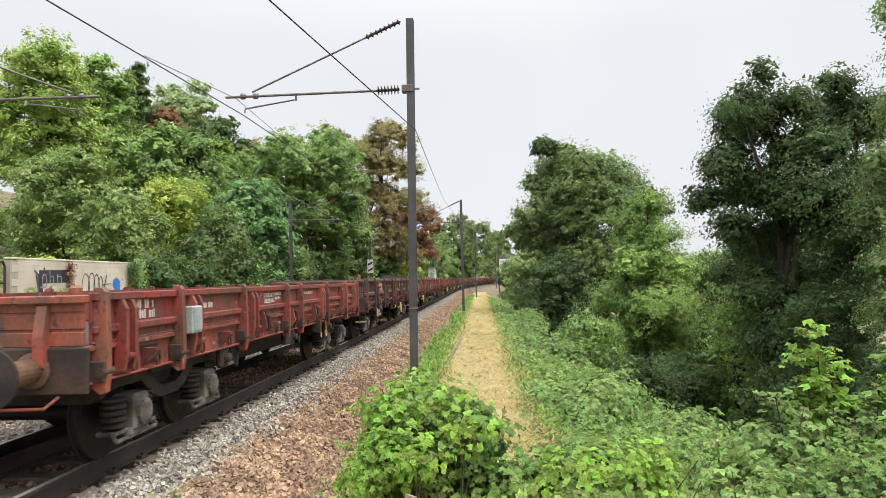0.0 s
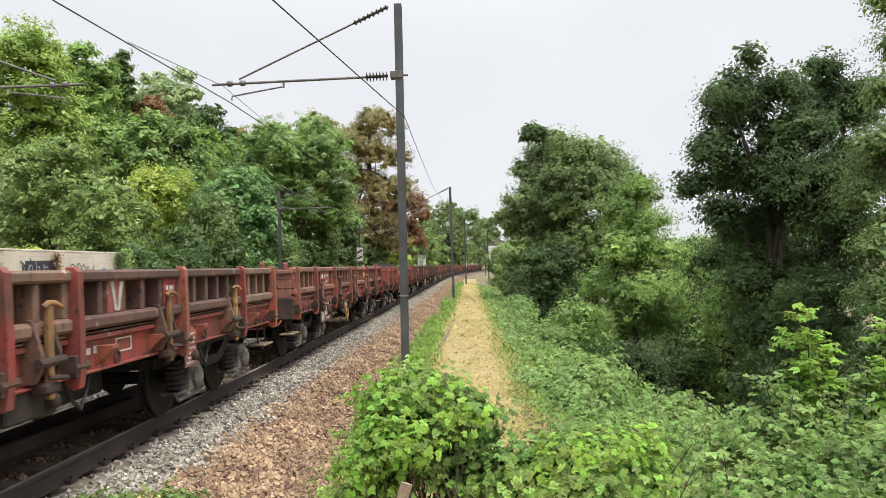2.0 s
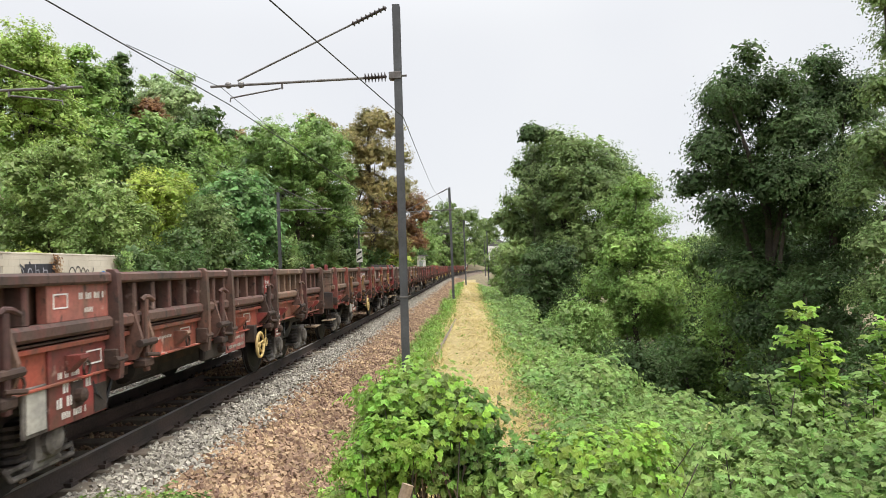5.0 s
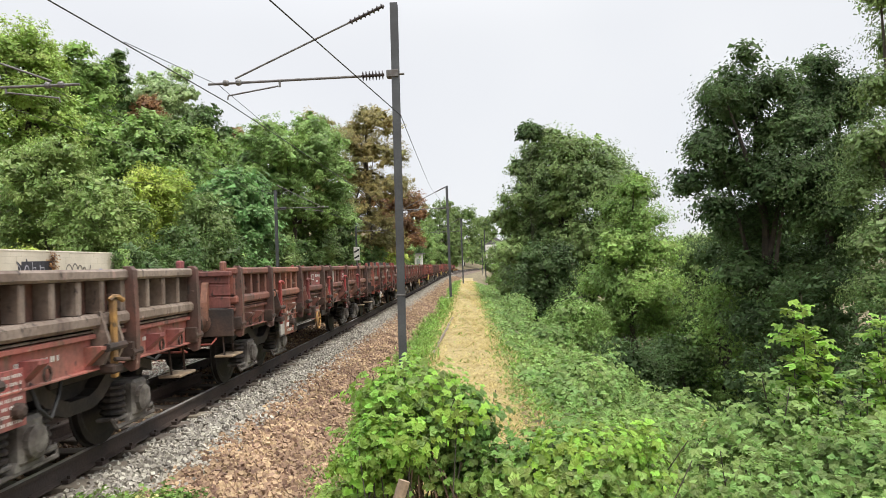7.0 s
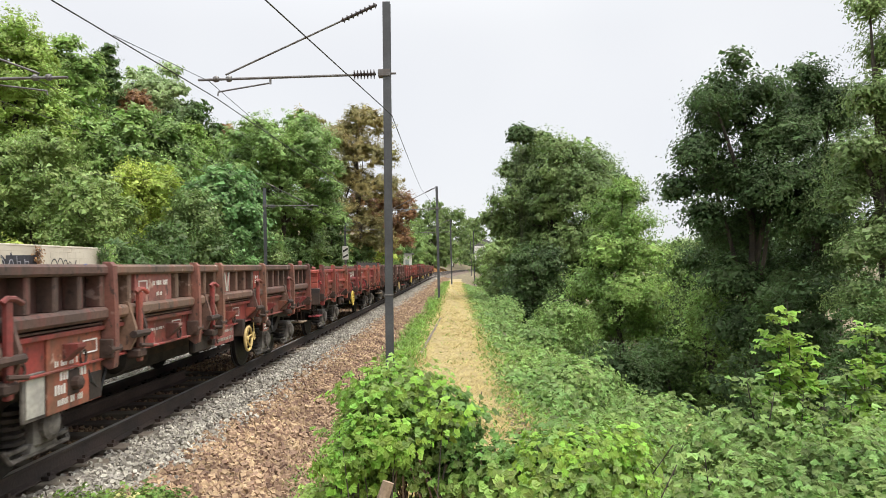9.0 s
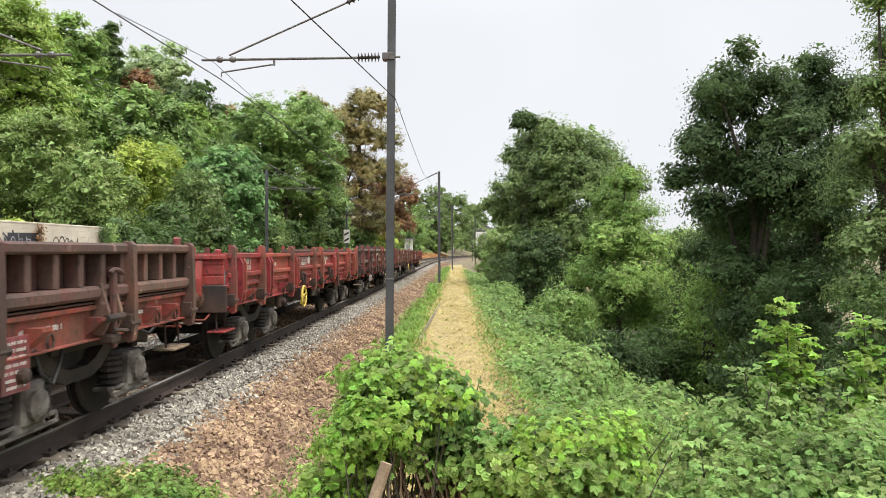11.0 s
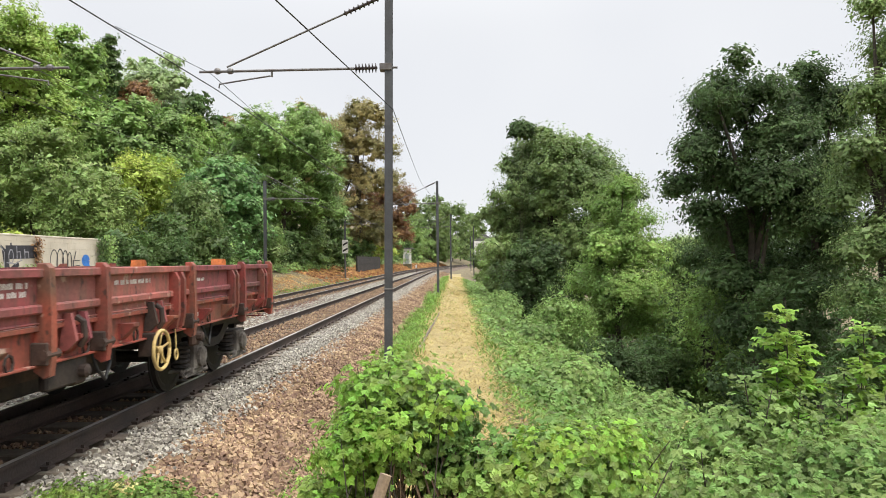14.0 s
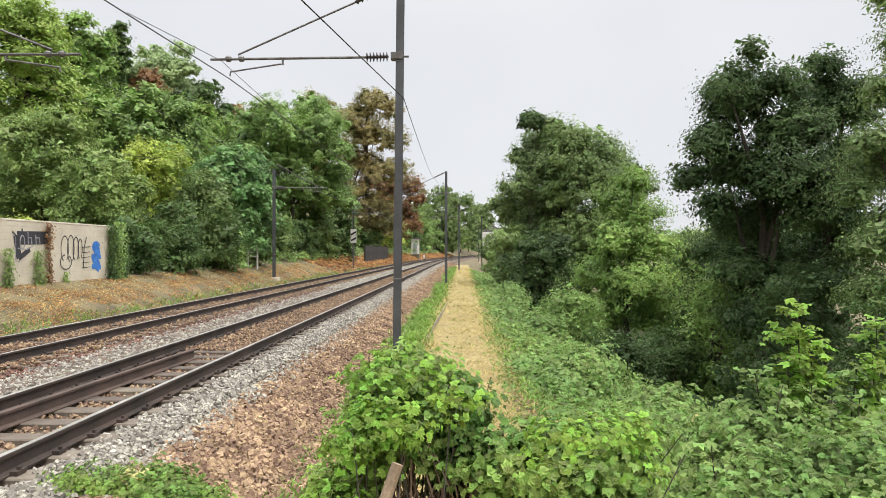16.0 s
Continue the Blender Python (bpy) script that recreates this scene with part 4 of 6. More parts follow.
                rod(bm, [(s * (X + 0.085), yy - 0.06, 1.49), (s * (X + 0.10), yy - 0.02, 1.52), (s * (X + 0.11), yy + 0.05, 1.515), (s * (X + 0.12), yy + 0.12, 1.48)], 0.023, 7)
                part("latch_rod", bm, M[lever], w, "upright painted latch rod")
                bm = rod(bmesh.new(), [(s * (X + 0.10), yy - 0.16, 1.08), (s * (X + 0.10), yy + 0.16, 1.08)], 0.038, 8)
                block(bm, min(s * (X - 0.02), s * (X + 0.13)), max(s * (X - 0.02), s * (X + 0.13)), yy - 0.085, yy + 0.085, 0.84, 0.93, 0.02)
                rod(bm, [(s * (X + 0.12), yy - 0.06, 0.97), (s * (X + 0.17), yy + 0.10, 0.95)], 0.02, 6)
                part("latch_pivot", bm, M["dark_rust"], w)
            else:
                part("latch_hook", rod(bmesh.new(), [(s * (X + 0.03), yy, 1.24), (s * (X + 0.09), yy, 1.2), (s * (X + 0.10), yy, 1.06), (s * (X + 0.06), yy, 0.99)], 0.028, 7), M["dark_rust"], w)
    # side fittings: seen on the near side
    if kind == "low":
        f = X - 0.018
        stencil(w, f, -5.9, -5.1, 1.385, 1.58, 2, rng, 0.12)
        stencil(w, f, -0.95, -0.6, 1.43, 1.56, 2, rng, 0.3)
        stencil(w, f, 0.75, 1.6, 1.47, 1.54, 1, rng)
        stencil(w, f, 2.75, 3.2, 1.45, 1.51, 1, rng)
        stencil(w, f, -3.9, -3.5, 1.42, 1.50, 1, rng, 0.2)
        part("painted_frame", picture_frame(bmesh.new(), f, -1.5, -0.98, 1.40, 1.55), M["white"], w, "white painted border")
        stencil(w, f, -1.46, -1.02, 1.41, 1.54, 2, rng, 0.3)
        part("marking_plate", block(bmesh.new(), X - 0.05, X - 0.04, -2.2, -1.86, 0.93, 1.12, 0.002), M["bright_red"], w, "small red plate below the flap")
        stencil(w, X - 0.036, -2.18, -1.9, 0.95, 1.10, 3, rng, 0.4)
        stencil(w, X - 0.046, 2.9, 3.25, 1.0, 1.08, 1, rng, 0.3)
        stencil(w, X - 0.046, -5.75, -5.5, 0.96, 1.03, 1, rng, 0.1, "pale_yellow")
        if disc:
            part("round_mark", lathe(bmesh.new(), [(0.095, 0.0), (0.095, 0.005)], 20, pose(f, -0.72, 1.5, 0, 90, 0)), M["white"], w, "white painted disc")
        else:
            box = part("document_box", block(bmesh.new(), X + 0.0, X + 0.12, -4.50, -4.24, 1.17, 1.47, 0.012), M["box_grey"], w, "pale grey steel box")
            part("box_lid", block(bmesh.new(), X + 0.12, X + 0.132, -4.48, -4.26, 1.20, 1.46, 0.005), M["box_grey"], box)
        part("black_patch", block(bmesh.new(), X - 0.05, X - 0.044, -5.35, -5.0, 0.93, 1.12, 0), M["black"], w)
        f = X - 0.016
    else:
        # the lettered board between the ribs
        p = part("side_plate", block(bmesh.new(), X - 0.09, X - 0.005, panel - 0.46, panel + 0.46, 1.375, 1.668, 0.004), M["rosy"], w, "faded red painted board")
        stencil(p, X - 0.003, panel - 0.05, panel + 0.42, 1.53, 1.61, 1, rng, 0.3)
        stencil(p, X - 0.003, panel + 0.05, panel + 0.25, 1.42, 1.48, 1, rng, 0.3)
        if disc:
            part("round_mark", lathe(bmesh.new(), [(0.085, 0.0), (0.085, 0.005)], 20, pose(X - 0.004, panel - 0.27, 1.54, 0, 90, 0)), M["white"], p, "white painted disc")
        else:
            part("painted_frame", picture_frame(bmesh.new(), X - 0.003, panel - 0.38, panel - 0.18, 1.48, 1.60), M["white"], p, "white painted border")
        p = part("marking_plate", block(bmesh.new(), X - 0.09, X - 0.002, 2.2, 2.5, 1.375, 1.668, 0.004), M["red"], w, "small red board between the ribs")
        stencil(p, X, 2.24, 2.46, 1.46, 1.60, 2, rng, 0.3)
        # lettering on the solebar
        f = X - 0.046
        stencil(w, f, -5.5, -5.1, 1.03, 1.10, 1, rng, 0.3)
        stencil(w, f, -1.75, -1.2, 1.04, 1.09, 1, rng, 0.4)
        part("painted_frame", picture_frame(bmesh.new(), f, -0.98, -0.72, 1.0, 1.12), M["white"], w, "white painted border")
        stencil(w, f, 0.7, 1.05, 1.03, 1.11, 1, rng, 0.2)
        part("painted_frame", picture_frame(bmesh.new(), f, 1.25, 1.55, 1.0, 1.13), M["white"], w, "white painted border")
        stencil(w, f, 3.0, 3.6, 1.03, 1.10, 1, rng)
        stencil(w, f, 5.0, 5.4, 1.03, 1.09, 1, rng)
        # the hanging number board with its label holder
        p = part("number_board", block(bmesh.new(), X - 0.05, X - 0.03, -3.52, -2.66, 0.55, 1.165, 0.004), M["red"], w, "red number board hanging below the frame")
        stencil(p, X - 0.026, -3.42, -3.05, 0.92, 0.98, 1, rng, 0.15)
        stencil(p, X - 0.026, -3.36, -2.90, 0.80, 0.89, 1, rng, 0.1)
        stencil(p, X - 0.026, -3.46, -2.95, 0.69, 0.78, 1, rng, 0.1)
        stencil(p, X - 0.026, -3.40, -2.98, 0.60, 0.66, 1, rng, 0.1)
        part("painted_frame", picture_frame(bmesh.new(), X - 0.026, -2.98, -2.74, 0.98, 1.10), M["white"], p, "white painted border")
        part("black_patch", block(bmesh.new(), X - 0.03, X - 0.024, -2.88, -2.67, 0.56, 0.80, 0.002), M["bogie"], p)
        holder = part("label_holder", block(bmesh.new(), X - 0.06, X - 0.03, -3.84, -3.54, 0.55, 0.92, 0.006), M["axlebox"], w, "steel label holder")
        part("label_card", block(bmesh.new(), X - 0.03, X - 0.022, -3.81, -3.57, 0.58, 0.88, 0.003), M["card"], holder, "greyed paper label")
        # the brake data board beside the handwheel
        a = wheel_at + (0.06 if wheel_at < 0 else -1.02)
        p = part("brake_board", block(bmesh.new(), X - 0.03, X - 0.015, a, a + 0.78, 0.66, 0.90, 0.004), M["rosy"], w, "faded pink brake board")
        stencil(p, X - 0.011, a + 0.05, a + 0.73, 0.81, 0.86, 1, rng, 0.3, "card")
        stencil(p, X - 0.011, a + 0.05, a + 0.73, 0.70, 0.76, 1, rng, 0.3, "card")
        p = part("data_plate", block(bmesh.new(), X - 0.02, X - 0.008, 2.74, 3.08, 0.64, 1.06, 0.004), M["rosy"], w, "pinkish data panel")
        stencil(p, X - 0.004, 2.77, 3.05, 0.66, 1.04, 7, rng, 0.55)
        f = X + 0.003
    for y in slashes:
        # two slanting strokes of worn paint
        for a, b in ((-0.09, -0.02), (0.09, 0.02)):
            q = 1.39 if kind == "ribbed" else 1.36
            bm = prism(bmesh.new(), [(y + a - 0.03, 1.655 if kind == "ribbed" else 1.58), (y + a + 0.03, 1.655 if kind == "ribbed" else 1.58), (y + b + 0.02, q), (y + b - 0.02, q)], "x", f - 0.004, f + 0.002)
            part("painted_slash", bm, M["card"] if kind == "ribbed" else M["white"], w, "worn pale painted stroke")
        if kind == "ribbed":
            part("slash_board", block(bmesh.new(), X - 0.09, X - 0.002, y - 0.16, y + 0.16, 1.375, 1.668, 0.004), M["rosy"], w, "faded red board under the strokes")
    # end lamp irons and rope hooks along the top
    for e in (-1, 1):
        part("lamp_iron", block(bmesh.new(), 1.14, 1.22, min(e * (HALF - 0.12), e * (HALF - 0.02)), max(e * (HALF - 0.12), e * (HALF - 0.02)), 1.62, 1.72 if kind == "low" else 1.86, 0.02), TRIM, w)
    # brake gear below the frame
    for y in (-2.9, 0.4, 3.2):
        bm = rod(bmesh.new(), [(X - 0.06, y, 0.92), (X - 0.02, y + 0.05, 0.72), (X - 0.05, y + 0.25, 0.60), (X - 0.1, y + 0.45, 0.75), (X - 0.1, y + 0.5, 0.9)], 0.016, 6)
        part("air_hose", bm, M["rubber"], w)
        bm = block(bmesh.new(), X - 0.12, X - 0.02, y - 0.35, y - 0.12, 0.64, 0.90, 0.03)
        lathe(bm, [(0.06, 0), (0.06, 0.06), (0.03, 0.08)], 10, pose(X - 0.02, y - 0.24, 0.76, 0, 90, 0))
        part("brake_valve", bm, M["dark_rust"], w)
    # handbrake wheel and release handles
    y, hz, hr = wheel_at, (0.77 if kind == "low" else 0.66), (0.205 if kind == "low" else 0.175)
    bm = bmesh.new()
    ring = [(X + 0.13, y + hr * math.cos(q), hz + hr * math.sin(q)) for q in (2 * math.pi * k / 24 for k in range(25))]
    rod(bm, ring, 0.02, 8)
    for k in range(5):
        q = 2 * math.pi * k / 5 + 0.3
        rod(bm, [(X + 0.10, y, hz), (X + 0.13, y + (hr - 0.01) * math.cos(q), hz + (hr - 0.01) * math.sin(q))], 0.014, 6)
    lathe(bm, [(0.045, 0), (0.045, 0.06), (0.02, 0.07)], 10, pose(X + 0.07, y, hz, 0, 90, 0))
    if has_wheel:
        part("handbrake_wheel", bm, M[wheel_paint], w, "five-spoked handbrake wheel in chipped paint", smooth=True)
    else:
        bm.free()
    part("handbrake_bracket", block(bmesh.new(), X - 0.1, X + 0.07, y - 0.06, y + 0.06, 0.70, 0.95, 0.01), M["dark_rust"], w)
    bm = rod(bmesh.new(), [(X + 0.03, y + 0.62, 0.93), (X + 0.03, y + 0.64, 0.70)], 0.009, 6)
    rod(bm, [(X + 0.03, y + 0.64 + 0.045 * math.cos(q), 0.64 + 0.06 * math.sin(q)) for q in (2 * math.pi * k / 10 for k in range(11))], 0.012, 6)
    part("release_handle", bm, M[wheel_paint], w, "yellow pull ring")
    part("brake_lever", block(bmesh.new(), X - 0.02, X + 0.0, y + 0.32, y + 0.36, 0.58, hz, 0.006), M[wheel_paint], w)
    part("brake_cylinder", lathe(bmesh.new(), [(0.05, -0.4), (0.16, -0.3), (0.16, 0.3), (0.05, 0.4)], 14, pose(0.55, -0.6, hz, 90, 0, 0)), M["bogie"], w)
    part("brake_rod", rod(bmesh.new(), [(0.2, -3.6, 0.62), (0.3, 0, 0.66), (0.2, 3.6, 0.62)], 0.025, 6), M["bogie"], w)
    part("brake_block", block(bmesh.new(), X - 0.1, X - 0.02, -0.35, 0.25, 0.66, 0.90, 0.02), M["bogie"], w)
    return w


# ---- small structures along the line ----
def stroke(bm, pts, x, w):
    """A flat painted stroke on a wall face that looks along +x; pts: (y, z)."""
    pts = [Vector((0, y, z)) for y, z in pts]
    x += 0.0002 * len(bm.faces)
    prev = None
    for i, p in enumerate(pts):
        d = (pts[min(i + 1, len(pts) - 1)] - pts[max(i - 1, 0)]).normalized()
        s = Vector((0, -d.z, d.y)) * w / 2
        a, b = bm.verts.new((x, p.y - s.y, p.z - s.z)), bm.verts.new((x, p.y + s.y, p.z + s.z))
        if prev:
            bm.faces.new((prev[0], a, b, prev[1]))
        prev = (a, b)
    return bm


def arc(cy, cz, ry, rz, a0, a1, n=16):
    return [(cy + ry * math.cos(radians(a0 + (a1 - a0) * k / n)), cz + rz * math.sin(radians(a0 + (a1 - a0) * k / n))) for k in range(n + 1)]


def graffiti_wall():
    x, y0, y1, z0, z1 = -13.0, 19.0, 26.8, 0.4, 2.58
    base = empty("wall_north", pose(x, 0, 0))
    thing(base, "pale concrete block wall with black and blue graffiti", "wall", kind="structure")
    part("mortar", block(bmesh.new(), -0.2, -0.012, y0, y1 - 0.01, z0, z1 - 0.05, 0), M["mortar"], base)
    bw, bh = 0.5, 0.2
    proto = None
    rng = random.Random(9)
    for r in range(11):
        n = int((y1 - y0) / bw)
        for k in range(n):
            yy = y1 - bw / 2 - k * bw - (bw / 2 if r % 2 else 0)
            if proto is None:
                proto = part("block", block(bmesh.new(), -0.06, 0, -bw / 2 + 0.0015, bw / 2 - 0.0015, -bh / 2 + 0.0015, bh / 2 - 0.0015, 0.002), M["wall"], base)
                o = proto
            else:
                o = again(proto)
            o.matrix_basis = pose(rng.uniform(-0.001, 0.001), yy, z0 + bh / 2 + r * bh)
    part("coping", block(bmesh.new(), -0.21, 0.01, y0, y1 + 0.008, z1 - 0.03, z1 + 0.03, 0.012), M["wall"], base)
    f = 0.006
    bm = bmesh.new()
    for c, ry, rz in ((22.75, 0.22, 0.42), (23.1, 0.2, 0.45), (23.4, 0.17, 0.4), (23.66, 0.13, 0.34)):
        stroke(bm, arc(c, 1.75, ry, rz, -60, 250), f, 0.036)
    stroke(bm, arc(22.8, 1.32, 0.33, 0.24, 100, 420), f, 0.036)
    stroke(bm, [(23.85, 1.1), (23.9, 1.8), (24.05, 2.15)], f, 0.045)
    for z in (1.1, 1.27, 1.45, 1.62, 1.8):
        stroke(bm, [(23.75, z), (24.3, z + 0.03)], f, 0.024)
    part("graffiti", bm, M["ink"], base, "black looping spray-painted strokes")
    bm = bmesh.new()
    stroke(bm, arc(24.72, 1.82, 0.16, 0.10, 0, 360), f, 0.22)
    stroke(bm, [(24.68, 1.8), (24.8, 1.6), (24.62, 1.42), (24.8, 1.2), (24.7, 1.02)], f, 0.42)
    stroke(bm, [(24.4, 1.5), (25.05, 1.46)], f, 0.14)
    stroke(bm, [(24.42, 1.14), (25.05, 1.1)], f, 0.16)
    part("graffiti", bm, M["blue_ink"], base, "blue spray-painted figure shape")
    bm = bmesh.new()
    stroke(bm, [(20.22, 2.14), (20.37, 1.46)], f, 0.24)
    stroke(bm, [(20.35, 1.46), (20.89, 1.73)], f, 0.16)
    stroke(bm, [(20.27, 2.06), (21.84, 2.09)], f, 0.4)
    stroke(bm, [(21.68, 2.23), (21.98, 2.47)], f, 0.1)
    stroke(bm, [(21.74, 1.91), (21.86, 1.73)], f, 0.1)
    stroke(bm, [(20.05, 2.24), (20.24, 2.11)], f, 0.07)
    stroke(bm, [(20.5, 2.34), (20.57, 2.12)], f, 0.07)
    part("graffiti", bm, M["ink"], base, "dark spray-painted lettering shape")
    bm = bmesh.new()
    stroke(bm, arc(20.52, 1.94, 0.11, 0.2, 0, 360), f + 0.003, 0.045)
    stroke(bm, [(20.78, 2.25), (20.8, 1.86)], f + 0.003, 0.045)
    stroke(bm, [(20.8, 2.07), (20.94, 2.09), (20.98, 1.85)], f + 0.003, 0.045)
    stroke(bm, [(21.16, 2.16), (21.19, 1.86)], f + 0.003, 0.045)
    stroke(bm, [(21.19, 2.08), (21.36, 2.08), (21.38, 1.88)], f + 0.003, 0.04)
    stroke(bm, [(20.3, 1.76), (20.71, 1.72), (21.05, 1.84)], f + 0.003, 0.03)
    stroke(bm, [(22.02, 2.48), (21.84, 2.12), (21.9, 1.71)], f + 0.003, 0.03)
    stroke(bm, [(20.03, 2.26), (20.2, 2.06), (20.2, 1.41), (20.42, 1.35)], f + 0.003, 0.03)
    part("graffiti", bm, M["pale_ink"], base, "pale spray-painted infill and outline")
    # ivy strands that hang on the wall, dry and green
    for yy, h, s, m, n, wide in ((21.75, 1.95, 5, "rusty", 420, 0.10), (21.2, 1.1, 9, "olive", 420, 0.16), (19.75, 1.15, 6, "olive", 380, 0.13), (25.75, 2.0, 7, "deep", 1500, 0.2), (26.2, 2.15, 8, "mid", 1700, 0.24), (26.6, 1.3, 10, "deep", 700, 0.16), (22.7, 0.4, 11, "olive", 120, 0.1)):
        rng2 = np.random.default_rng(s)
        p = np.stack([x + 0.06 + np.abs(rng2.normal(0, 0.05 + 0.3 * (wide - 0.1), n)), yy + rng2.normal(0, wide, n), 0.6 + h * rng2.uniform(0, 1, n) ** (1.1 if yy > 25 or h > 1.9 else 1.5)], 1)
        v, t = leaves_mesh(p, rng2.normal(0, 0.3, (n, 3)) + [1, 0, 0.5], 0.085, rng2, 0.75)
        thing(new("ivy", mesh_of("ivy", v, t, M[m])), {"rusty": "dead brown ivy strand on the block wall", "olive": "dry olive ivy strands climbing the block wall"}.get(m, "green ivy hanging over the end of the block wall"), "ivy", kind="stuff")


def pipe_fence():
    base = empty("pipe_fence", pose(-13.1, 18.9, 0.7))
    thing(base, "dark bent pipe railing beside the block wall", "railing")
    for y in (0.0, -1.6):
        part("post", rod(bmesh.new(), [(0, y, -0.3), (0, y, 1.65), (0, y - 0.08, 1.78)], 0.035, 8), M["rail_side"], base)
    for z in (0.6, 1.2, 1.78):
        part("rail", rod(bmesh.new(), [(0.0, -0.06, z), (0.0, -3.2, z)], 0.03, 8), M["rail_side"], base)


def kerb():
    """Concrete edging, half sunk, between the grass and the path."""
    base = empty("edging", pose(-0.9, 17.2, -0.5))
    thing(base, "pale concrete edging half buried beside the path", "edging", kind="structure")
    for k in range(12):
        o = part("edging_stone", block(bmesh.new(), -0.035, 0.035, 0.01, 0.96, -0.1, 0.062, 0.012), M["sleeper"], base)
        o.matrix_basis = pose(0.021 * k, k * 0.98, 0.006 * (k % 3), 0, 0, -1.2)


def hut():
    base = empty("trackside_hut", pose(-10.2, 150, 1.0))
    thing(base, "small pale trackside hut beside the bend", "hut")
    part("wall", block(bmesh.new(), -0.8, 0.8, -1.2, 1.2, 0.0, 3.2, 0.02), M["white"], base)
    part("roof", block(bmesh.new(), -1.1, 1.3, -1.5, 1.5, 3.2, 3.4, 0.02), M["roof"], base)
    part("plinth", block(bmesh.new(), -0.9, 0.9, -1.3, 1.3, -1.5, 0.0, 0.05), M["soil"], base)
    part("door", block(bmesh.new(), -0.4, 0.4, -1.24, -1.2, 0.05, 2.1, 0.01), M["box_grey"], base)


def board_fence():
    base = empty("board_fence", pose(-12.0, 86, 0.2))
    thing(base, "low dark wooden board fence along the track", "fence")
    for y in range(0, 27, 3):
        part("fence_post", block(bmesh.new(), -0.07, 0.07, y - 0.07, y + 0.07, -0.5, 2.25, 0.01), M["fence"], base)
    proto = None
    for k in range(130):
        if proto is None:
            proto = part("board", block(bmesh.new(), -0.015, 0.015, 0.0, 0.195, -0.2, 2.1, 0.004), M["fence"], base)
        o = proto if k == 0 else again(proto)
        o.matrix_basis = pose(0.085, k * 0.2, -0.02 if k % 3 else 0.02)
    part("rail", block(bmesh.new(), -0.03, 0.03, 0, 26, 1.6, 1.75, 0.01), M["fence"], base)


def sign():
    # on the second mast of the far track
    base = empty("signal_board", pose(-11.0, 70.7, 2.5))
    thing(base, "white signal board with two black slashes", "sign")
    part("board", block(bmesh.new(), -0.3, 0.3, -0.02, 0.0, 0, 1.35, 0.01), M["white"], base)
    for z in (0.12, 0.72):
        bm = prism(bmesh.new(), [(-0.24, z), (-0.24, z + 0.2), (0.24, z + 0.46), (0.24, z + 0.26)], "y", -0.028, -0.021)
        part("slash", bm, M["black"], base, "black diagonal slash")
    part("bracket", block(bmesh.new(), -0.05, 0.05, 0.0, 0.2, 0.3, 0.4, 0.005), M["fittings"], base)
    part("stake", rod(bmesh.new(), [(0, 0.04, 0), (0, 0.04, -2.6)], 0.04), M["fittings"], base)


def white_rack():
    base = empty("white_frame", pose(-12.7, 42.4, 0.75))
    thing(base, "white slatted wooden frame standing by the hedge", "frame")
    for x in (-0.28, 0.28):
        part("upright", block(bmesh.new(), x - 0.04, x + 0.04, -0.04, 0.04, -0.2, 1.25, 0.005), M["white"], base)
    for z in (0.55, 0.8, 1.05):
        part("slat", block(bmesh.new(), -0.38, 0.38, -0.075, -0.042, z, z + 0.09, 0.005), M["white"], base)


def marker_posts():
    for x, y, h, r in ((-6.2, 112, 1.6, 0.09), (-0.9, 150, 3.2, 0.14)):
        z = float(height(x, y))
        base = empty("marker_post", pose(x, y, z))
        thing(base, "slim trackside post with a white top", "post", "marker posts")
        part("stem", rod(bmesh.new(), [(0, 0, -0.1), (0, 0, h * 0.7)], r * 0.6), M["rail_side"], base)
        part("head", block(bmesh.new(), -r * 1.4, r * 1.4, -0.06, 0.06, h * 0.65, h, 0.01), M["white"], base)


def house():
    base = empty("house", pose(8.4, 205, 0.0))
    thing(base, "distant white house behind the trees", "house")
    part("wall", block(bmesh.new(), -3.0, 3.0, -4, 4, -4, 7.0, 0.05), M["white"], base)
    part("roof", prism(bmesh.new(), [(-3.3, 7.0), (3.3, 7.0), (0, 9.0)], "y", -3.9, 4.3), M["roof"], base)
    for x in (-1.4, 1.4):
        for z in (1.8, 4.6):
            part("window", block(bmesh.new(), x - 0.6, x + 0.6, -4.05, -4.0, z, z + 1.5, 0.01), M["glass"], base)


def stake():
    base = thing(part("fence_stake", rod(bmesh.new(), [(-0.02, 0, -1.6), (0.0, 0.02, -0.4), (0.02, 0.0, 0.0)], 0.034, 10, 0.03), M["wood"]), "weathered round wooden stake among the vines", "stake")
    base.matrix_basis = pose(-0.36, 3.55, 0.62, -14, 16, 0)


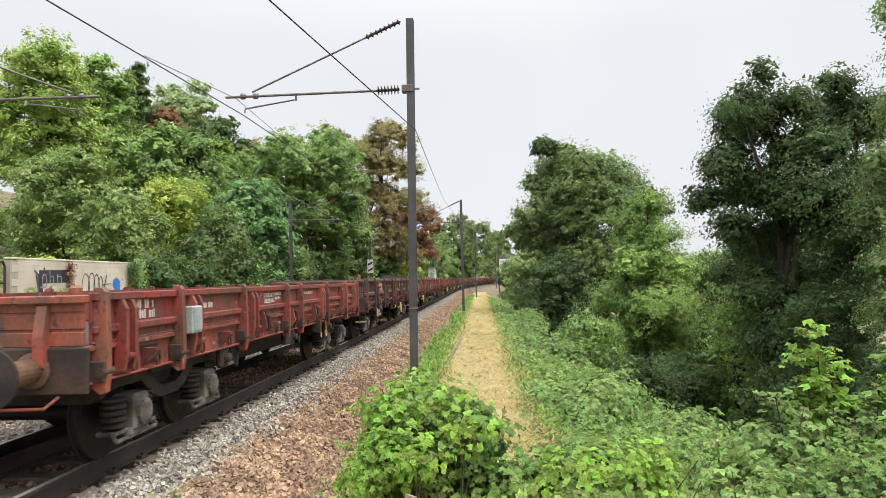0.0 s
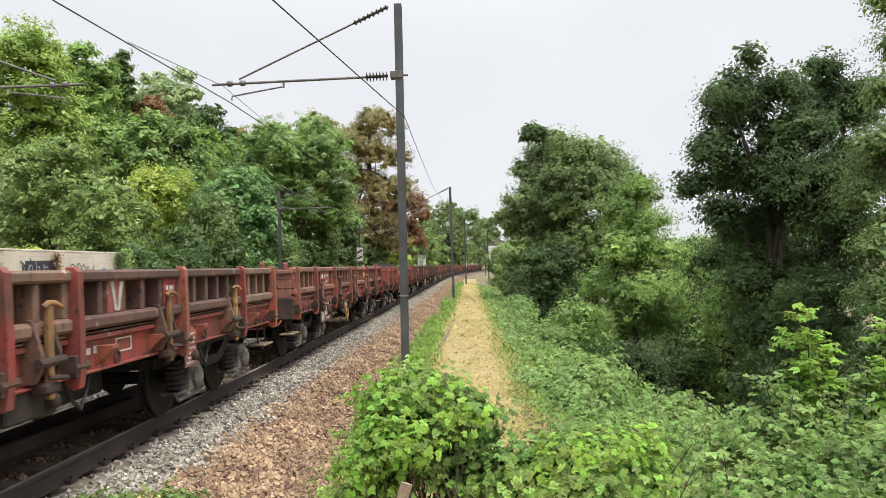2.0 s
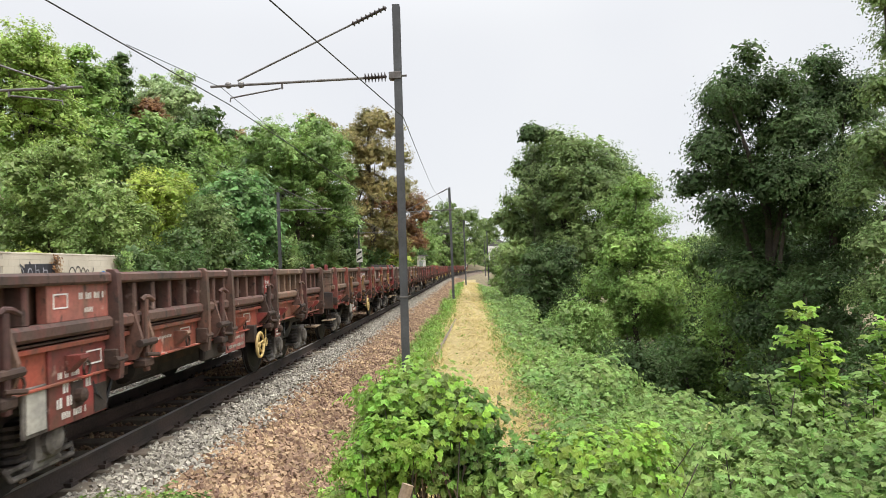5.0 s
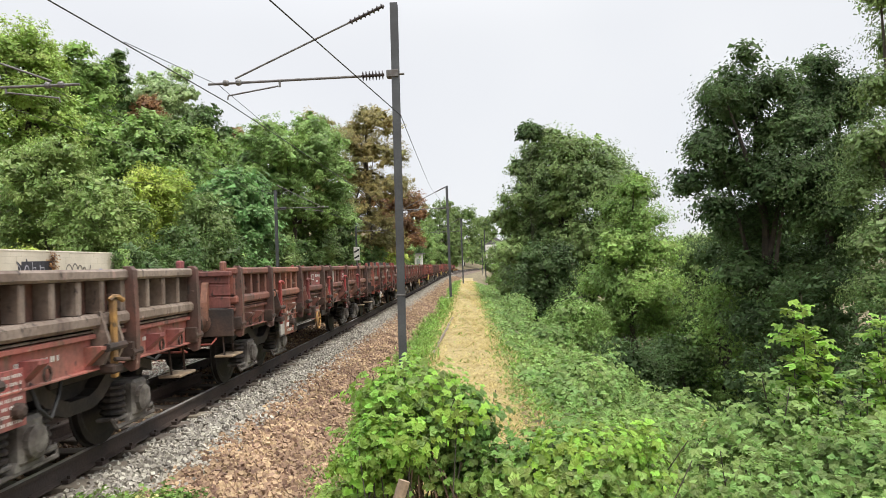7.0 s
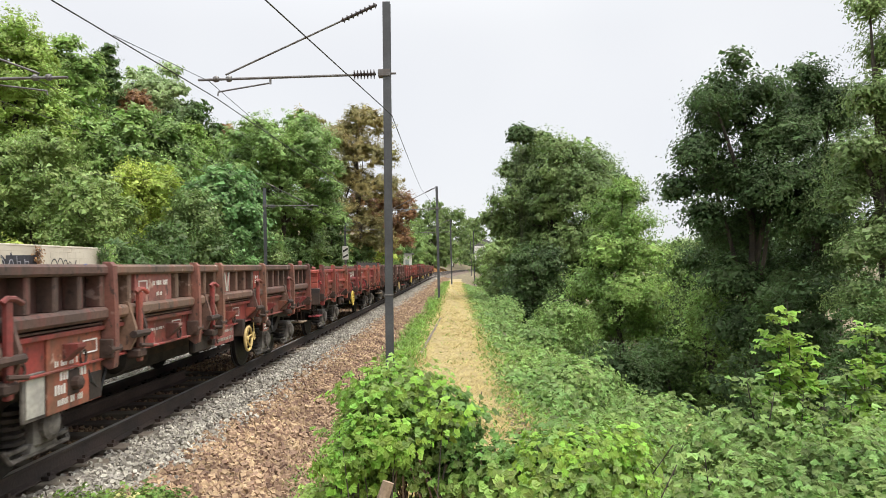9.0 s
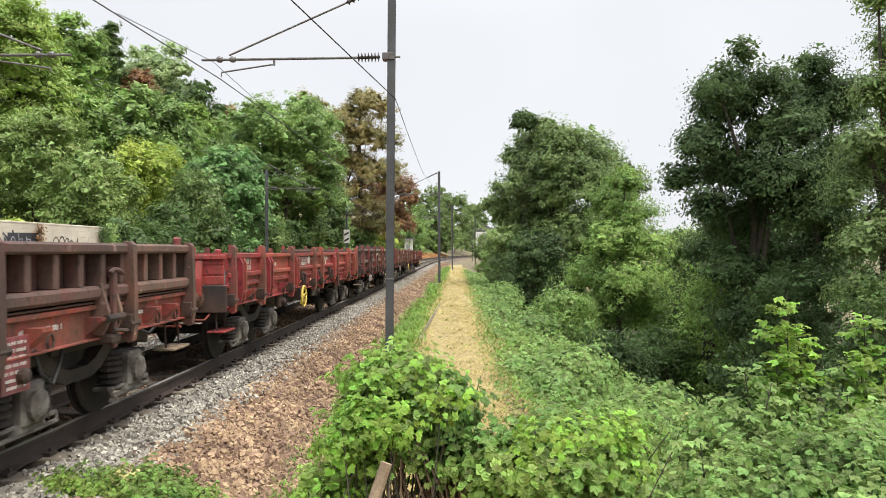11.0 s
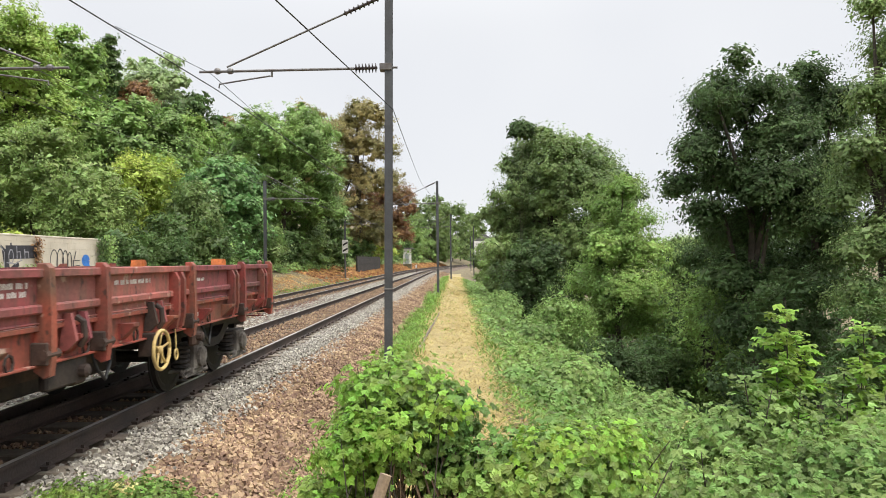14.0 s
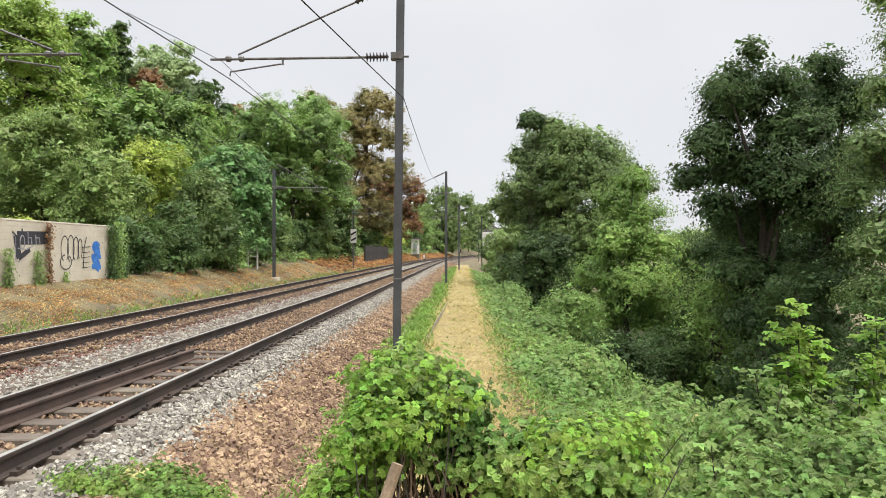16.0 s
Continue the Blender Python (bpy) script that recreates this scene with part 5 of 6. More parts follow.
def bush(label, mat, lobes, n, size, seed, name="vine_thicket", clump=0.22, slim=0.75, base=-0.5, hollow=None):
    """A thicket of leaves on bent stems; lobes as for a tree's crown."""
    rng = np.random.default_rng(seed)
    c = np.mean([q[:3] for q in lobes], 0)
    off = np.array([c[0], c[1], base])
    ob = empty(name, pose(*off))
    thing(ob, label, "bush")
    loc = [(*(np.array(q[:3]) - off), *q[3:]) for q in lobes]
    bm = bmesh.new()
    for q in loc:
        for k in range(9):
            e = Vector(q[:3]) + Vector((rng.normal(0, q[3] * 0.5), rng.normal(0, q[4] * 0.5), q[5] * rng.uniform(0.2, 0.9)))
            s = Vector((q[0] + rng.normal(0, 0.15), q[1] + rng.normal(0, 0.15), -0.2 + float(height(off[0] + q[0], off[1] + q[1])) - base))
            rod(bm, [s, s.lerp(e, 0.5) + Vector((rng.normal(0, 0.1), rng.normal(0, 0.1), 0.1)), e], 0.006, 5, 0.003)
    part("stem_tangle", bm, M["bark"], ob)
    p, nr = crown_points(loc, n, rng, clump, 14)
    if hollow:
        w = p + off
        keep = ~((np.abs(w[:, 0] - hollow[0]) < hollow[1] * (1 + 0.25 * np.sin(9 * w[:, 2]))) & (w[:, 1] < hollow[2]) & (w[:, 2] < hollow[3] + 0.08 * np.sin(13 * w[:, 0])))
        p, nr = p[keep], nr[keep]
    nr = nr * 1.2 + np.array([0, -0.45, 0.35]) + rng.normal(0, 0.22, nr.shape)
    v, f = lobed_leaves(p, nr, np.full(len(p), size), rng, 1.15)
    o = new("leaves", mesh_of("leaves", v, f, M[mat]))
    o.parent = ob
    return ob


def shoots(label, mat, spots, seed, size=0.1):
    """Upright leafy shoots at (x, y, foot, top), with broad leaves in tiers on side twigs."""
    for i, (x, y, z0, z1) in enumerate(spots):
        rng = np.random.default_rng(seed + i)
        ob = empty("leafy_shoot", pose(x, y, z0))
        thing(ob, label, "shoot", "leafy shoots")
        h = z1 - z0
        dx, dy = rng.normal(0, 0.12), rng.normal(0, 0.1)
        bm = rod(bmesh.new(), [(0, 0, 0), (dx * 0.3, dy * 0.3, h * 0.5), (dx, dy, h)], 0.014, 6, 0.004)
        pts, nrs, szs = [], [], []
        tiers = max(4, int(h * 6.5))
        for k in range(tiers):
            f = 0.2 + 0.8 * (k + rng.uniform(0, 0.6)) / tiers
            a = k * 2.4 + rng.uniform(-0.5, 0.5)
            reach = (0.12 + 0.36 * (1 - f)) * rng.uniform(0.6, 1.3)
            s = Vector((dx * f, dy * f, h * f * 0.97))
            e = s + Vector((math.cos(a) * reach, math.sin(a) * reach, reach * 0.45))
            rod(bm, [s, e], 0.005, 4, 0.003)
            n = rng.integers(12, 20)
            g = rng.uniform(0, 1.1, n)[:, None]
            p = np.array(s) * (1 - g) + np.array(e) * g + rng.normal(0, 0.075, (n, 3)) * [1, 1, 0.45]
            pts.append(p)
            nrs.append(np.array([0.25 * math.cos(a), 0.25 * math.sin(a) - 0.3, 1.0]) + rng.normal(0, 0.25, (n, 3)))
            szs.append(np.full(n, size * (1.3 - 0.4 * f)))
        part("stem", bm, M["bark"], ob)
        v, t = lobed_leaves(np.concatenate(pts), np.concatenate(nrs), np.concatenate(szs), rng, 0.9)
        o = new("leaves", mesh_of("leaves", v, t, M[mat]))
        o.parent = ob


def mistletoe():
    bush("dark round mistletoe ball in the top of a tree", "dark", [(4.3, 45.0, 9.75, 0.72, 0.7, 0.72)], 2600, 0.15, 57, "mistletoe", 0.3, base=8.0)


def dry_stems():
    """Dead brown stems that hang in the hollow of the thicket."""
    rng = np.random.default_rng(77)
    bm = bmesh.new()
    for k in range(150):
        x, y = rng.uniform(-0.5, 0.35), rng.uniform(4.15, 4.5)
        top, low = rng.uniform(0.15, 0.6), rng.uniform(-0.45, -0.1)
        d = rng.normal(0, 0.1, 2)
        rod(bm, [(x, y, top), (x + d[0], y - 0.05, (top + low) / 2), (x + d[0] * 1.5, y + d[1], low)], 0.006, 4, 0.003)
    thing(part("dry_stems", bm, M["dry_stem"]), "dead brown vine stems hanging in the thicket", "stems", kind="stuff")


def trees():
    tree("green bushes that fill the wood edge", "mid", -21.55, 36.0, 7.86, 8.61, 8921, 0.165, 100, bottom=0.0, lumps=8, name="shrub", category="shrub")
    tree("ivy-green bushes beside the block wall", "deep", -14.1, 36.0, 4.42, 6.31, 11152, 0.126, 101, bottom=0.0, lumps=8, name="shrub", category="shrub")
    tree("ivy mound at the end of the block wall", "deep", -13.5, 28.6, 3.0, 2.3, 6691, 0.107, 102, bottom=0.0, lumps=6, name="shrub", category="shrub")
    tree("dark leafy bush at the foot of the hedge", "deep", -13.45, 32.5, 3.0, 2.9, 7000, 0.11, 172, bottom=0.0, lumps=6, name="shrub", category="shrub")
    tree("green leafy bush at the foot of the hedge", "mid", -13.35, 38.5, 2.9, 3.0, 7000, 0.12, 173, bottom=0.0, lumps=6, name="shrub", category="shrub")
    # unseen trees, added to keep low sky light from getting under the train
    for k, (x, y) in enumerate(((-19, 16), (-22, 7), (-20, -3), (-21, -14))):
        tree("leafy green tree out of view, added to block sky light", "mid", x, y, 12.0, 9.0, 4000, 0.36, 180 + k, bottom=0.0, lumps=7, name="hill_tree", category="tree")
    tree("dark green hedge behind the far line pole", "deep", -14.4, 46.0, 4.89, 4.40, 10200, 0.14, 103, bottom=0.0, lumps=7, name="shrub", category="shrub")
    tree("green hedge beside the far track", "deep", -15.6, 62.0, 4.52, 5.93, 8500, 0.148, 104, bottom=0.0, lumps=7, name="shrub", category="shrub")
    tree("tall olive-green willow with drooping foliage on the hillside", "willow", -25.22, 40.0, 17.00, 6.70, 32500, 0.186, 105, bottom=0.15, lumps=8, name="willow_tree", category="tree")
    tree("tall bright green broadleaf tree on the hillside", "bright", -28.64, 52.0, 19.48, 6.63, 30000, 0.223, 106, bottom=0.15, lumps=8, name="hill_tree", category="tree")
    tree("dense green broadleaf tree high on the hillside", "mid", -33.35, 44.0, 16.95, 7.72, 17500, 0.223, 107, bottom=0.15, lumps=7, name="hill_tree", category="tree")
    tree("slim dark green poplar rising above the wood", "deep", -36.51, 74.0, 26.89, 2.71, 11250, 0.242, 108, bottom=0.2, lumps=7, name="poplar_tree", category="tree")
    tree("grey-green tree high on the far hillside", "silver", -39.52, 92.0, 30.09, 12.10, 27500, 0.316, 109, bottom=0.2, lumps=7, name="hill_tree", category="tree")
    tree("dark green tree on the far hillside", "deep", -31.23, 85.0, 23.19, 8.13, 16250, 0.279, 110, bottom=0.15, lumps=7, name="hill_tree", category="tree")
    tree("small reddish-brown tree among green ones", "rusty", -33.83, 75.0, 21.97, 5.38, 7500, 0.242, 111, bottom=0.3, lumps=5, name="hill_tree", category="tree")
    tree("broad mid-green tree on the wooded bank", "mid", -22.16, 50.0, 13.74, 7.97, 30000, 0.205, 112, bottom=0.1, lumps=8, name="hill_tree", category="tree")
    tree("mid-green tree in the middle of the wood", "mid", -26.43, 46.0, 13.32, 6.97, 25000, 0.205, 113, bottom=0.1, lumps=8, name="hill_tree", category="tree")
    tree("fresh green tree on the wooded bank", "bright", -22.24, 58.0, 14.51, 5.55, 20000, 0.205, 114, bottom=0.1, lumps=7, name="hill_tree", category="tree")
    tree("large spreading green tree beside the railway", "mid", -16.10, 66.0, 17.22, 13.68, 70000, 0.191, 115, bottom=0.1, lumps=10, name="plane_tree", category="tree")
    tree("green tree behind the large spreading tree", "mid", -22.47, 74.0, 17.16, 7.67, 17500, 0.233, 116, bottom=0.1, lumps=7, name="hill_tree", category="tree")
    tree("tall horse chestnut with browning leaves", "chestnut", -15.26, 112.0, 29.58, 13.39, 77500, 0.219, 117, bottom=0.0, lumps=10, name="chestnut_tree", category="tree", lobes=[(-16.60, 23.86, 3.66), (-12.77, 24.31, 3.47), (-14.82, 25.65, 2.89), (-18.39, 21.18, 3.86), (-14.37, 19.40, 5.78), (-10.62, 18.95, 2.89), (-17.05, 15.38, 4.82), (-12.59, 13.60, 4.82), (-17.94, 10.03, 4.34), (-14.37, 8.24, 4.82), (-11.25, 23.42, 2.41), (-19.6, 22.3, 3.4), (-20.2, 17.5, 4.2), (-13.2, 5.5, 4.6), (-17.0, 4.5, 4.6), (-20.0, 11.5, 4.4), (-10.6, 14.5, 3.2)])
    tree("low horse chestnut crown with rust-brown leaves", "rusty", -13.85, 125.0, 17.17, 3.99, 32500, 0.233, 118, bottom=0.3, lumps=7, name="chestnut_tree", category="tree", lobes=[(-12.06, 12.49, 3.66), (-9.27, 13.19, 2.80), (-14.25, 9.50, 4.09), (-8.27, 10.80, 2.15), (-11.06, 8.80, 3.44), (-16.04, 12.99, 3.23), (-10.0, 6.2, 3.6), (-13.5, 5.2, 4.2)])
    tree("brown-tinged chestnut crown behind the others", "chestnut", -20.78, 98.0, 24.53, 7.03, 11250, 0.279, 119, bottom=0.3, lumps=6, name="chestnut_tree", category="tree")
    tree("reddish-brown tree far up the slope", "rusty", -31.45, 96.0, 22.53, 5.36, 6250, 0.279, 120, bottom=0.3, lumps=5, name="hill_tree", category="tree")
    tree("olive-grey small-leaved tree above the wall", "olive", -19.75, 33.0, 8.79, 6.05, 21320, 0.136, 121, bottom=0.05, lumps=8, name="hill_tree", category="tree")
    tree("olive-grey shrub leaning over the wall", "olive", -16.33, 31.0, 6.26, 4.69, 12267, 0.116, 122, bottom=0.0, lumps=8, name="shrub", category="shrub")
    tree("feathery yellow-green bamboo clump", "yellowish", -16.84, 38.0, 8.06, 5.15, 20400, 0.14, 123, bottom=0.0, lumps=8, name="bamboo_clump", category="shrub")
    tree("yellow-green bush with upright shoots", "shade", -13.74, 37.0, 6.27, 3.24, 10200, 0.13, 124, bottom=0.0, lumps=7, name="shrub", category="shrub")
    tree("dark bluish-green tree with large leaves", "bluish", -14.09, 43.0, 8.31, 5.14, 25000, 0.242, 125, bottom=0.05, lumps=8, name="paulownia_tree", category="tree")
    tree("small dark green cypress beside the track", "deep", -13.69, 76.0, 9.10, 4.85, 15000, 0.158, 126, bottom=0.0, lumps=8, name="conifer", category="tree")
    tree("green bushes under the large trees", "mid", -16.2, 72.0, 9.57, 6.89, 10200, 0.186, 127, bottom=0.0, lumps=7, name="shrub", category="shrub")
    tree("yellow-green bushes above the dark fence", "yellowish", -14.92, 120.0, 8.33, 10.52, 8500, 0.189, 128, bottom=0.0, lumps=6, name="shrub", category="shrub")
    tree("green bushes beside the white hut", "mid", -12.78, 167.0, 14.66, 11.98, 8500, 0.35, 129, bottom=0.0, lumps=6, name="shrub", category="shrub")
    tree("green tree on the bank of the bend", "shade", -8.10, 221.0, 23.79, 19.38, 32500, 0.323, 130, bottom=0.0, lumps=7, name="far_tree", category="tree")
    tree("dark green tree beyond the bend", "shade", -1.31, 274.0, 26.47, 20.75, 32500, 0.332, 131, bottom=0.0, lumps=7, name="far_tree", category="tree")
    tree("dark green tree at the end of the line", "shade", 8.13, 329.0, 25.67, 15.73, 27500, 0.387, 132, bottom=0.0, lumps=7, name="far_tree", category="tree")
    tree("green bushes on the bank of the bend", "shade", -7.39, 226.0, 14.56, 19.81, 13600, 0.365, 133, bottom=0.0, lumps=6, name="shrub", category="shrub")
    tree("green hedge bush at the foot of the bank", "shade", -15.8, 72.0, 5.84, 6.89, 5950, 0.215, 134, bottom=0.0, lumps=6, name="shrub", category="shrub")
    tree("dark hedge bush at the foot of the bank", "deep", -15.26, 112.0, 5.47, 5.36, 5950, 0.186, 135, bottom=0.0, lumps=6, name="shrub", category="shrub")
    tree("green hedge bush behind the track", "mid", -13.89, 144.0, 8.85, 10.33, 5950, 0.276, 136, bottom=0.0, lumps=6, name="shrub", category="shrub")
    tree("light green hedge bush by the bend", "mid", -10.36, 197.0, 13.06, 12.56, 5950, 0.308, 137, bottom=0.0, lumps=6, name="shrub", category="shrub")
    tree("green hedge bush by the bend", "mid", -4.27, 255.0, 11.54, 16.26, 5950, 0.309, 138, bottom=0.0, lumps=6, name="shrub", category="shrub")
    tree("dark green hedge bush beyond the bend", "deep", 2.12, 296.0, 11.94, 16.51, 5950, 0.304, 139, bottom=0.0, lumps=6, name="shrub", category="shrub")
    tree("light green hedge bush at the foot of the bank", "shade", -15.2, 54.0, 4.93, 5.60, 5950, 0.186, 140, bottom=0.0, lumps=6, name="shrub", category="shrub")
    tree("green hedge bush behind the signal board", "mid", -14.4, 84.0, 6.20, 4.69, 7650, 0.186, 141, bottom=0.0, lumps=6, name="shrub", category="shrub")
    tree("yellow-flowering bush behind the block wall", "yellowish", -17.83, 28.0, 3.05, 2.01, 2788, 0.097, 142, bottom=0.0, lumps=5, name="shrub", category="shrub")
    tree("green bush below the distant house", "shade", 5.45, 112.0, 5.21, 7.14, 10200, 0.186, 143, bottom=0.0, lumps=5, name="shrub", category="shrub")
    tree("green bush on the bank beyond the bend", "mid", -6.71, 234.0, 5.13, 11.19, 5100, 0.36, 144, bottom=0.0, lumps=5, name="shrub", category="shrub")
    tree("dark bush beside the trackside hut", "deep", -12.55, 164.0, 6.84, 7.84, 5100, 0.263, 145, bottom=0.0, lumps=5, name="shrub", category="shrub")
    tree("dark maple deeper in the ravine", "dark", 10.52, 27.0, 4.12, 5.60, 16400, 0.126, 146, bottom=0.0, lumps=8, name="maple_tree", category="tree")
    tree("dark green tree deeper on the embankment", "deep", 8.09, 51.0, 6.29, 10.16, 17500, 0.158, 147, bottom=0.0, lumps=8, name="locust_tree", category="tree")
    tree("green thicket deeper in the ravine", "mid", 13.36, 42.0, 2.80, 6.70, 10200, 0.149, 148, bottom=0.0, lumps=7, name="shrub", category="shrub")
    tree("hazy distant tree across the valley", "silver", 32.48, 95.0, 6.11, 11.36, 10000, 0.279, 149, bottom=0.0, lumps=6, name="far_tree", category="tree")
    tree("distant green tree across the valley", "mid", 32.35, 110.0, 5.93, 13.15, 10000, 0.279, 150, bottom=0.0, lumps=6, name="far_tree", category="tree")
    tree("distant green tree across the valley", "mid", 37.23, 90.0, 6.24, 14.35, 10000, 0.279, 151, bottom=0.0, lumps=6, name="far_tree", category="tree")
    tree("dark green tree behind the maples", "deep", 31.99, 60.0, 6.15, 14.35, 15000, 0.186, 152, bottom=0.0, lumps=7, name="far_tree", category="tree")
    tree("tall vine-covered green tree on the embankment", "shade", 6.38, 46.0, 9.43, 8.80, 65000, 0.158, 153, bottom=0.02, lumps=10, name="locust_tree", category="tree", lobes=[(5.10, 8.77, 1.39), (5.65, 9.69, 0.71), (6.56, 8.59, 1.66), (4.36, 7.86, 1.66), (8.40, 7.97, 1.90), (10.05, 7.67, 1.66), (6.93, 6.21, 3.37), (3.81, 5.66, 1.78), (2.71, 4.56, 1.19), (9.13, 5.47, 2.57), (4.73, 2.91, 2.97), (7.66, 2.54, 3.17), (2.53, 2.17, 1.27), (5.46, 0.53, 2.38), (10.96, 5.84, 1.39), (5.0, 7.0, 1.7), (5.9, 5.0, 2.0), (6.4, 7.3, 1.8), (4.4, 3.9, 1.9), (6.6, 3.2, 2.4)])
    tree("dark green tree behind the vine-covered tree", "deep", 10.26, 47.0, 8.25, 4.12, 22500, 0.158, 154, bottom=0.05, lumps=8, name="locust_tree", category="tree")
    tree("green tree beside the grass path", "shade", 4.54, 50.0, 6.20, 4.78, 20000, 0.158, 155, bottom=0.02, lumps=8, name="locust_tree", category="tree")
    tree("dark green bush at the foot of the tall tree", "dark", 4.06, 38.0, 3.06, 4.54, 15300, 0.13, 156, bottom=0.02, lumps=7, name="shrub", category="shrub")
    tree("creeper-covered tree trunk like a green column", "bright", 7.26, 31.0, 5.10, 3.71, 37720, 0.112, 157, bottom=0.0, lumps=11, name="creeper_column", category="tree", lobes=[(7.26, 4.61, 0.75), (6.94, 3.62, 1.20), (7.68, 3.13, 1.12), (6.65, 2.01, 1.33), (8.01, 1.77, 1.39), (6.10, 0.53, 1.39), (7.39, 0.04, 2.00), (8.38, -1.20, 1.47), (6.15, -1.20, 1.33), (9.36, -2.19, 1.33)])
    tree("rounded mound of green creepers", "mid", 4.07, 27.0, 0.36, 3.01, 11152, 0.097, 158, bottom=0.0, lumps=6, name="shrub", category="shrub")
    tree("green bush in the gap between the trees", "shade", 10.95, 34.0, 3.27, 3.25, 7806, 0.126, 159, bottom=0.0, lumps=7, name="shrub", category="shrub")
    tree("low green bush in the ravine", "deep", 7.06, 24.0, -0.55, 2.49, 6691, 0.087, 160, bottom=0.0, lumps=6, name="shrub", category="shrub")
    tree("lighter green sapling in the ravine", "bright", 8.45, 24.0, 1.7, 2.6, 9000, 0.097, 161, bottom=0.0, lumps=6, name="shrub", category="shrub")
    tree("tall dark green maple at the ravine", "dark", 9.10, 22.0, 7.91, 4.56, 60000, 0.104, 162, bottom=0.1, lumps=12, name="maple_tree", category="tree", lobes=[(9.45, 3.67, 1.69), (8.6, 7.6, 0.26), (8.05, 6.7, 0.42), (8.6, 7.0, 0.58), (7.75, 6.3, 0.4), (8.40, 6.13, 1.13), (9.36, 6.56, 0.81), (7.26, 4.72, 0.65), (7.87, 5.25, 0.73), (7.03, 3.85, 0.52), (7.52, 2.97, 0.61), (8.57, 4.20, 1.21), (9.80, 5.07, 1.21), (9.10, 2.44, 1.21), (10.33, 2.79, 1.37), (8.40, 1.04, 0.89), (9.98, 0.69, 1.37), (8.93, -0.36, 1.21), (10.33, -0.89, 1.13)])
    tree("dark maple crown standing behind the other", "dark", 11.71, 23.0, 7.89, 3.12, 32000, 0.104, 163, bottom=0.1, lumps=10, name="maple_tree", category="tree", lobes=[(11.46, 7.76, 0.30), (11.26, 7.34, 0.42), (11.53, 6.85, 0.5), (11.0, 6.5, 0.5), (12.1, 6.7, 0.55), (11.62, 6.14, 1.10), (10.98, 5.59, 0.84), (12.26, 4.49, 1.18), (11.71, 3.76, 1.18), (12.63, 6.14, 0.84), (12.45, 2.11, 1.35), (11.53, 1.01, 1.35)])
    tree("tall green tree with hanging foliage", "shade", 10.15, 17.0, 8.23, 2.57, 44000, 0.076, 164, bottom=0.05, lumps=11, name="maple_tree", category="tree", lobes=[(9.74, 7.35, 0.32), (10.08, 7.82, 0.40), (10.56, 6.47, 0.81), (9.81, 5.32, 0.60), (9.47, 4.10, 0.52), (10.22, 3.62, 0.93), (9.31, 3.01, 0.45), (10.08, 2.00, 1.00), (9.23, 1.73, 0.45), (9.47, 0.64, 0.75), (10.69, 4.98, 0.87), (11.23, 3.62, 1.12)])
    tree("dark tree at the edge of the ravine", "deep", 11.34, 16.0, 6.57, 2.55, 17000, 0.09, 165, bottom=0.05, lumps=8, name="maple_tree", category="tree")
    # dark leaf colour of the next three low plants stands in for shade
    tree("undergrowth with the maple shade put into its dark leaves", "dark", 8.27, 20.0, -0.81, 2.71, 5018, 0.097, 166, bottom=0.0, lumps=6, name="shrub", category="shrub")
    tree("low ravine bush, its green leaves darkened for shade", "dark", 4.89, 22.0, -0.89, 2.63, 5018, 0.097, 167, bottom=0.0, lumps=6, name="shrub", category="shrub")
    tree("undergrowth below the maples, leaf colour darkened for shade", "dark", 8.92, 19.0, 1.58, 3.33, 8921, 0.097, 168, bottom=0.0, lumps=6, name="shrub", category="shrub")
    tree("green undergrowth below the maples", "deep", 8.72, 15.0, 1.24, 1.91, 6691, 0.087, 169, bottom=0.0, lumps=6, name="shrub", category="shrub")
    tree("round dark bush at the end of the grass path", "deep", 6.95, 323.0, 3.10, 12.87, 5100, 0.389, 170, bottom=0.0, lumps=5, name="shrub", category="shrub")
    tree("green bush beside the grass path", "mid", 3.41, 62.0, 2.84, 2.96, 6800, 0.14, 171, bottom=0.0, lumps=6, name="shrub", category="shrub")


# ---- build: setting ----
ground()
trackbed()
track("track_near", NEAR, "near railway track with wooden sleepers in ballast", -20.0)
track("track_far", FAR, "far railway track with rusty rails", -14.0)
spare_rail()
stones("grey_ballast", M["grey_stone"], "loose pale grey ballast stones along the rail", 14000, 0.028, strewn(-3.66, -2.7, 3.4, 40), 21, True)
stones("grey_ballast_middle", M["grey_stone"], "loose pale grey ballast between the tracks", 8000, 0.038, strewn(-6.9, -5.6, 5.5, 45), 22)
stones("brown_ballast", M["brown_stone"], "reddish-brown ballast stones on the shoulder", 30000, 0.032, strewn(-2.85, -1.0, 3.4, 40), 23, True)
stones("rusty_ballast", M["red_stone"], "rust-dark ballast beside the far track", 5000, 0.036, strewn(-7.35, -6.7, 6, 60), 24)
stones("sleeper_ballast", M["brown_stone"], "brown ballast between the sleepers", 9000, 0.036, between_sleepers(NEAR, -20.0), 25)
stones("far_sleeper_ballast", M["brown_stone"], "brown ballast between the far sleepers", 5000, 0.038, between_sleepers(FAR, -14.0), 26)
stones("far_grey_ballast", M["grey_stone"], "pale ballast at the foot of the bank", 4500, 0.038, strewn(-10.3, -9.4, 12, 70), 27)
stones("shoulder_ballast", M["grey_stone"], "pale ballast heaped over the sleeper ends", 7000, 0.028, strewn(-3.46, -3.0, 3.4, 45, 0.06, 0.045), 28, True)
stones("track_ballast", M["brown_stone"], "brown ballast that half covers the sleepers", 6000, 0.034, strewn(-5.2, -3.9, 13, 70, 0.03, 0.06), 29)
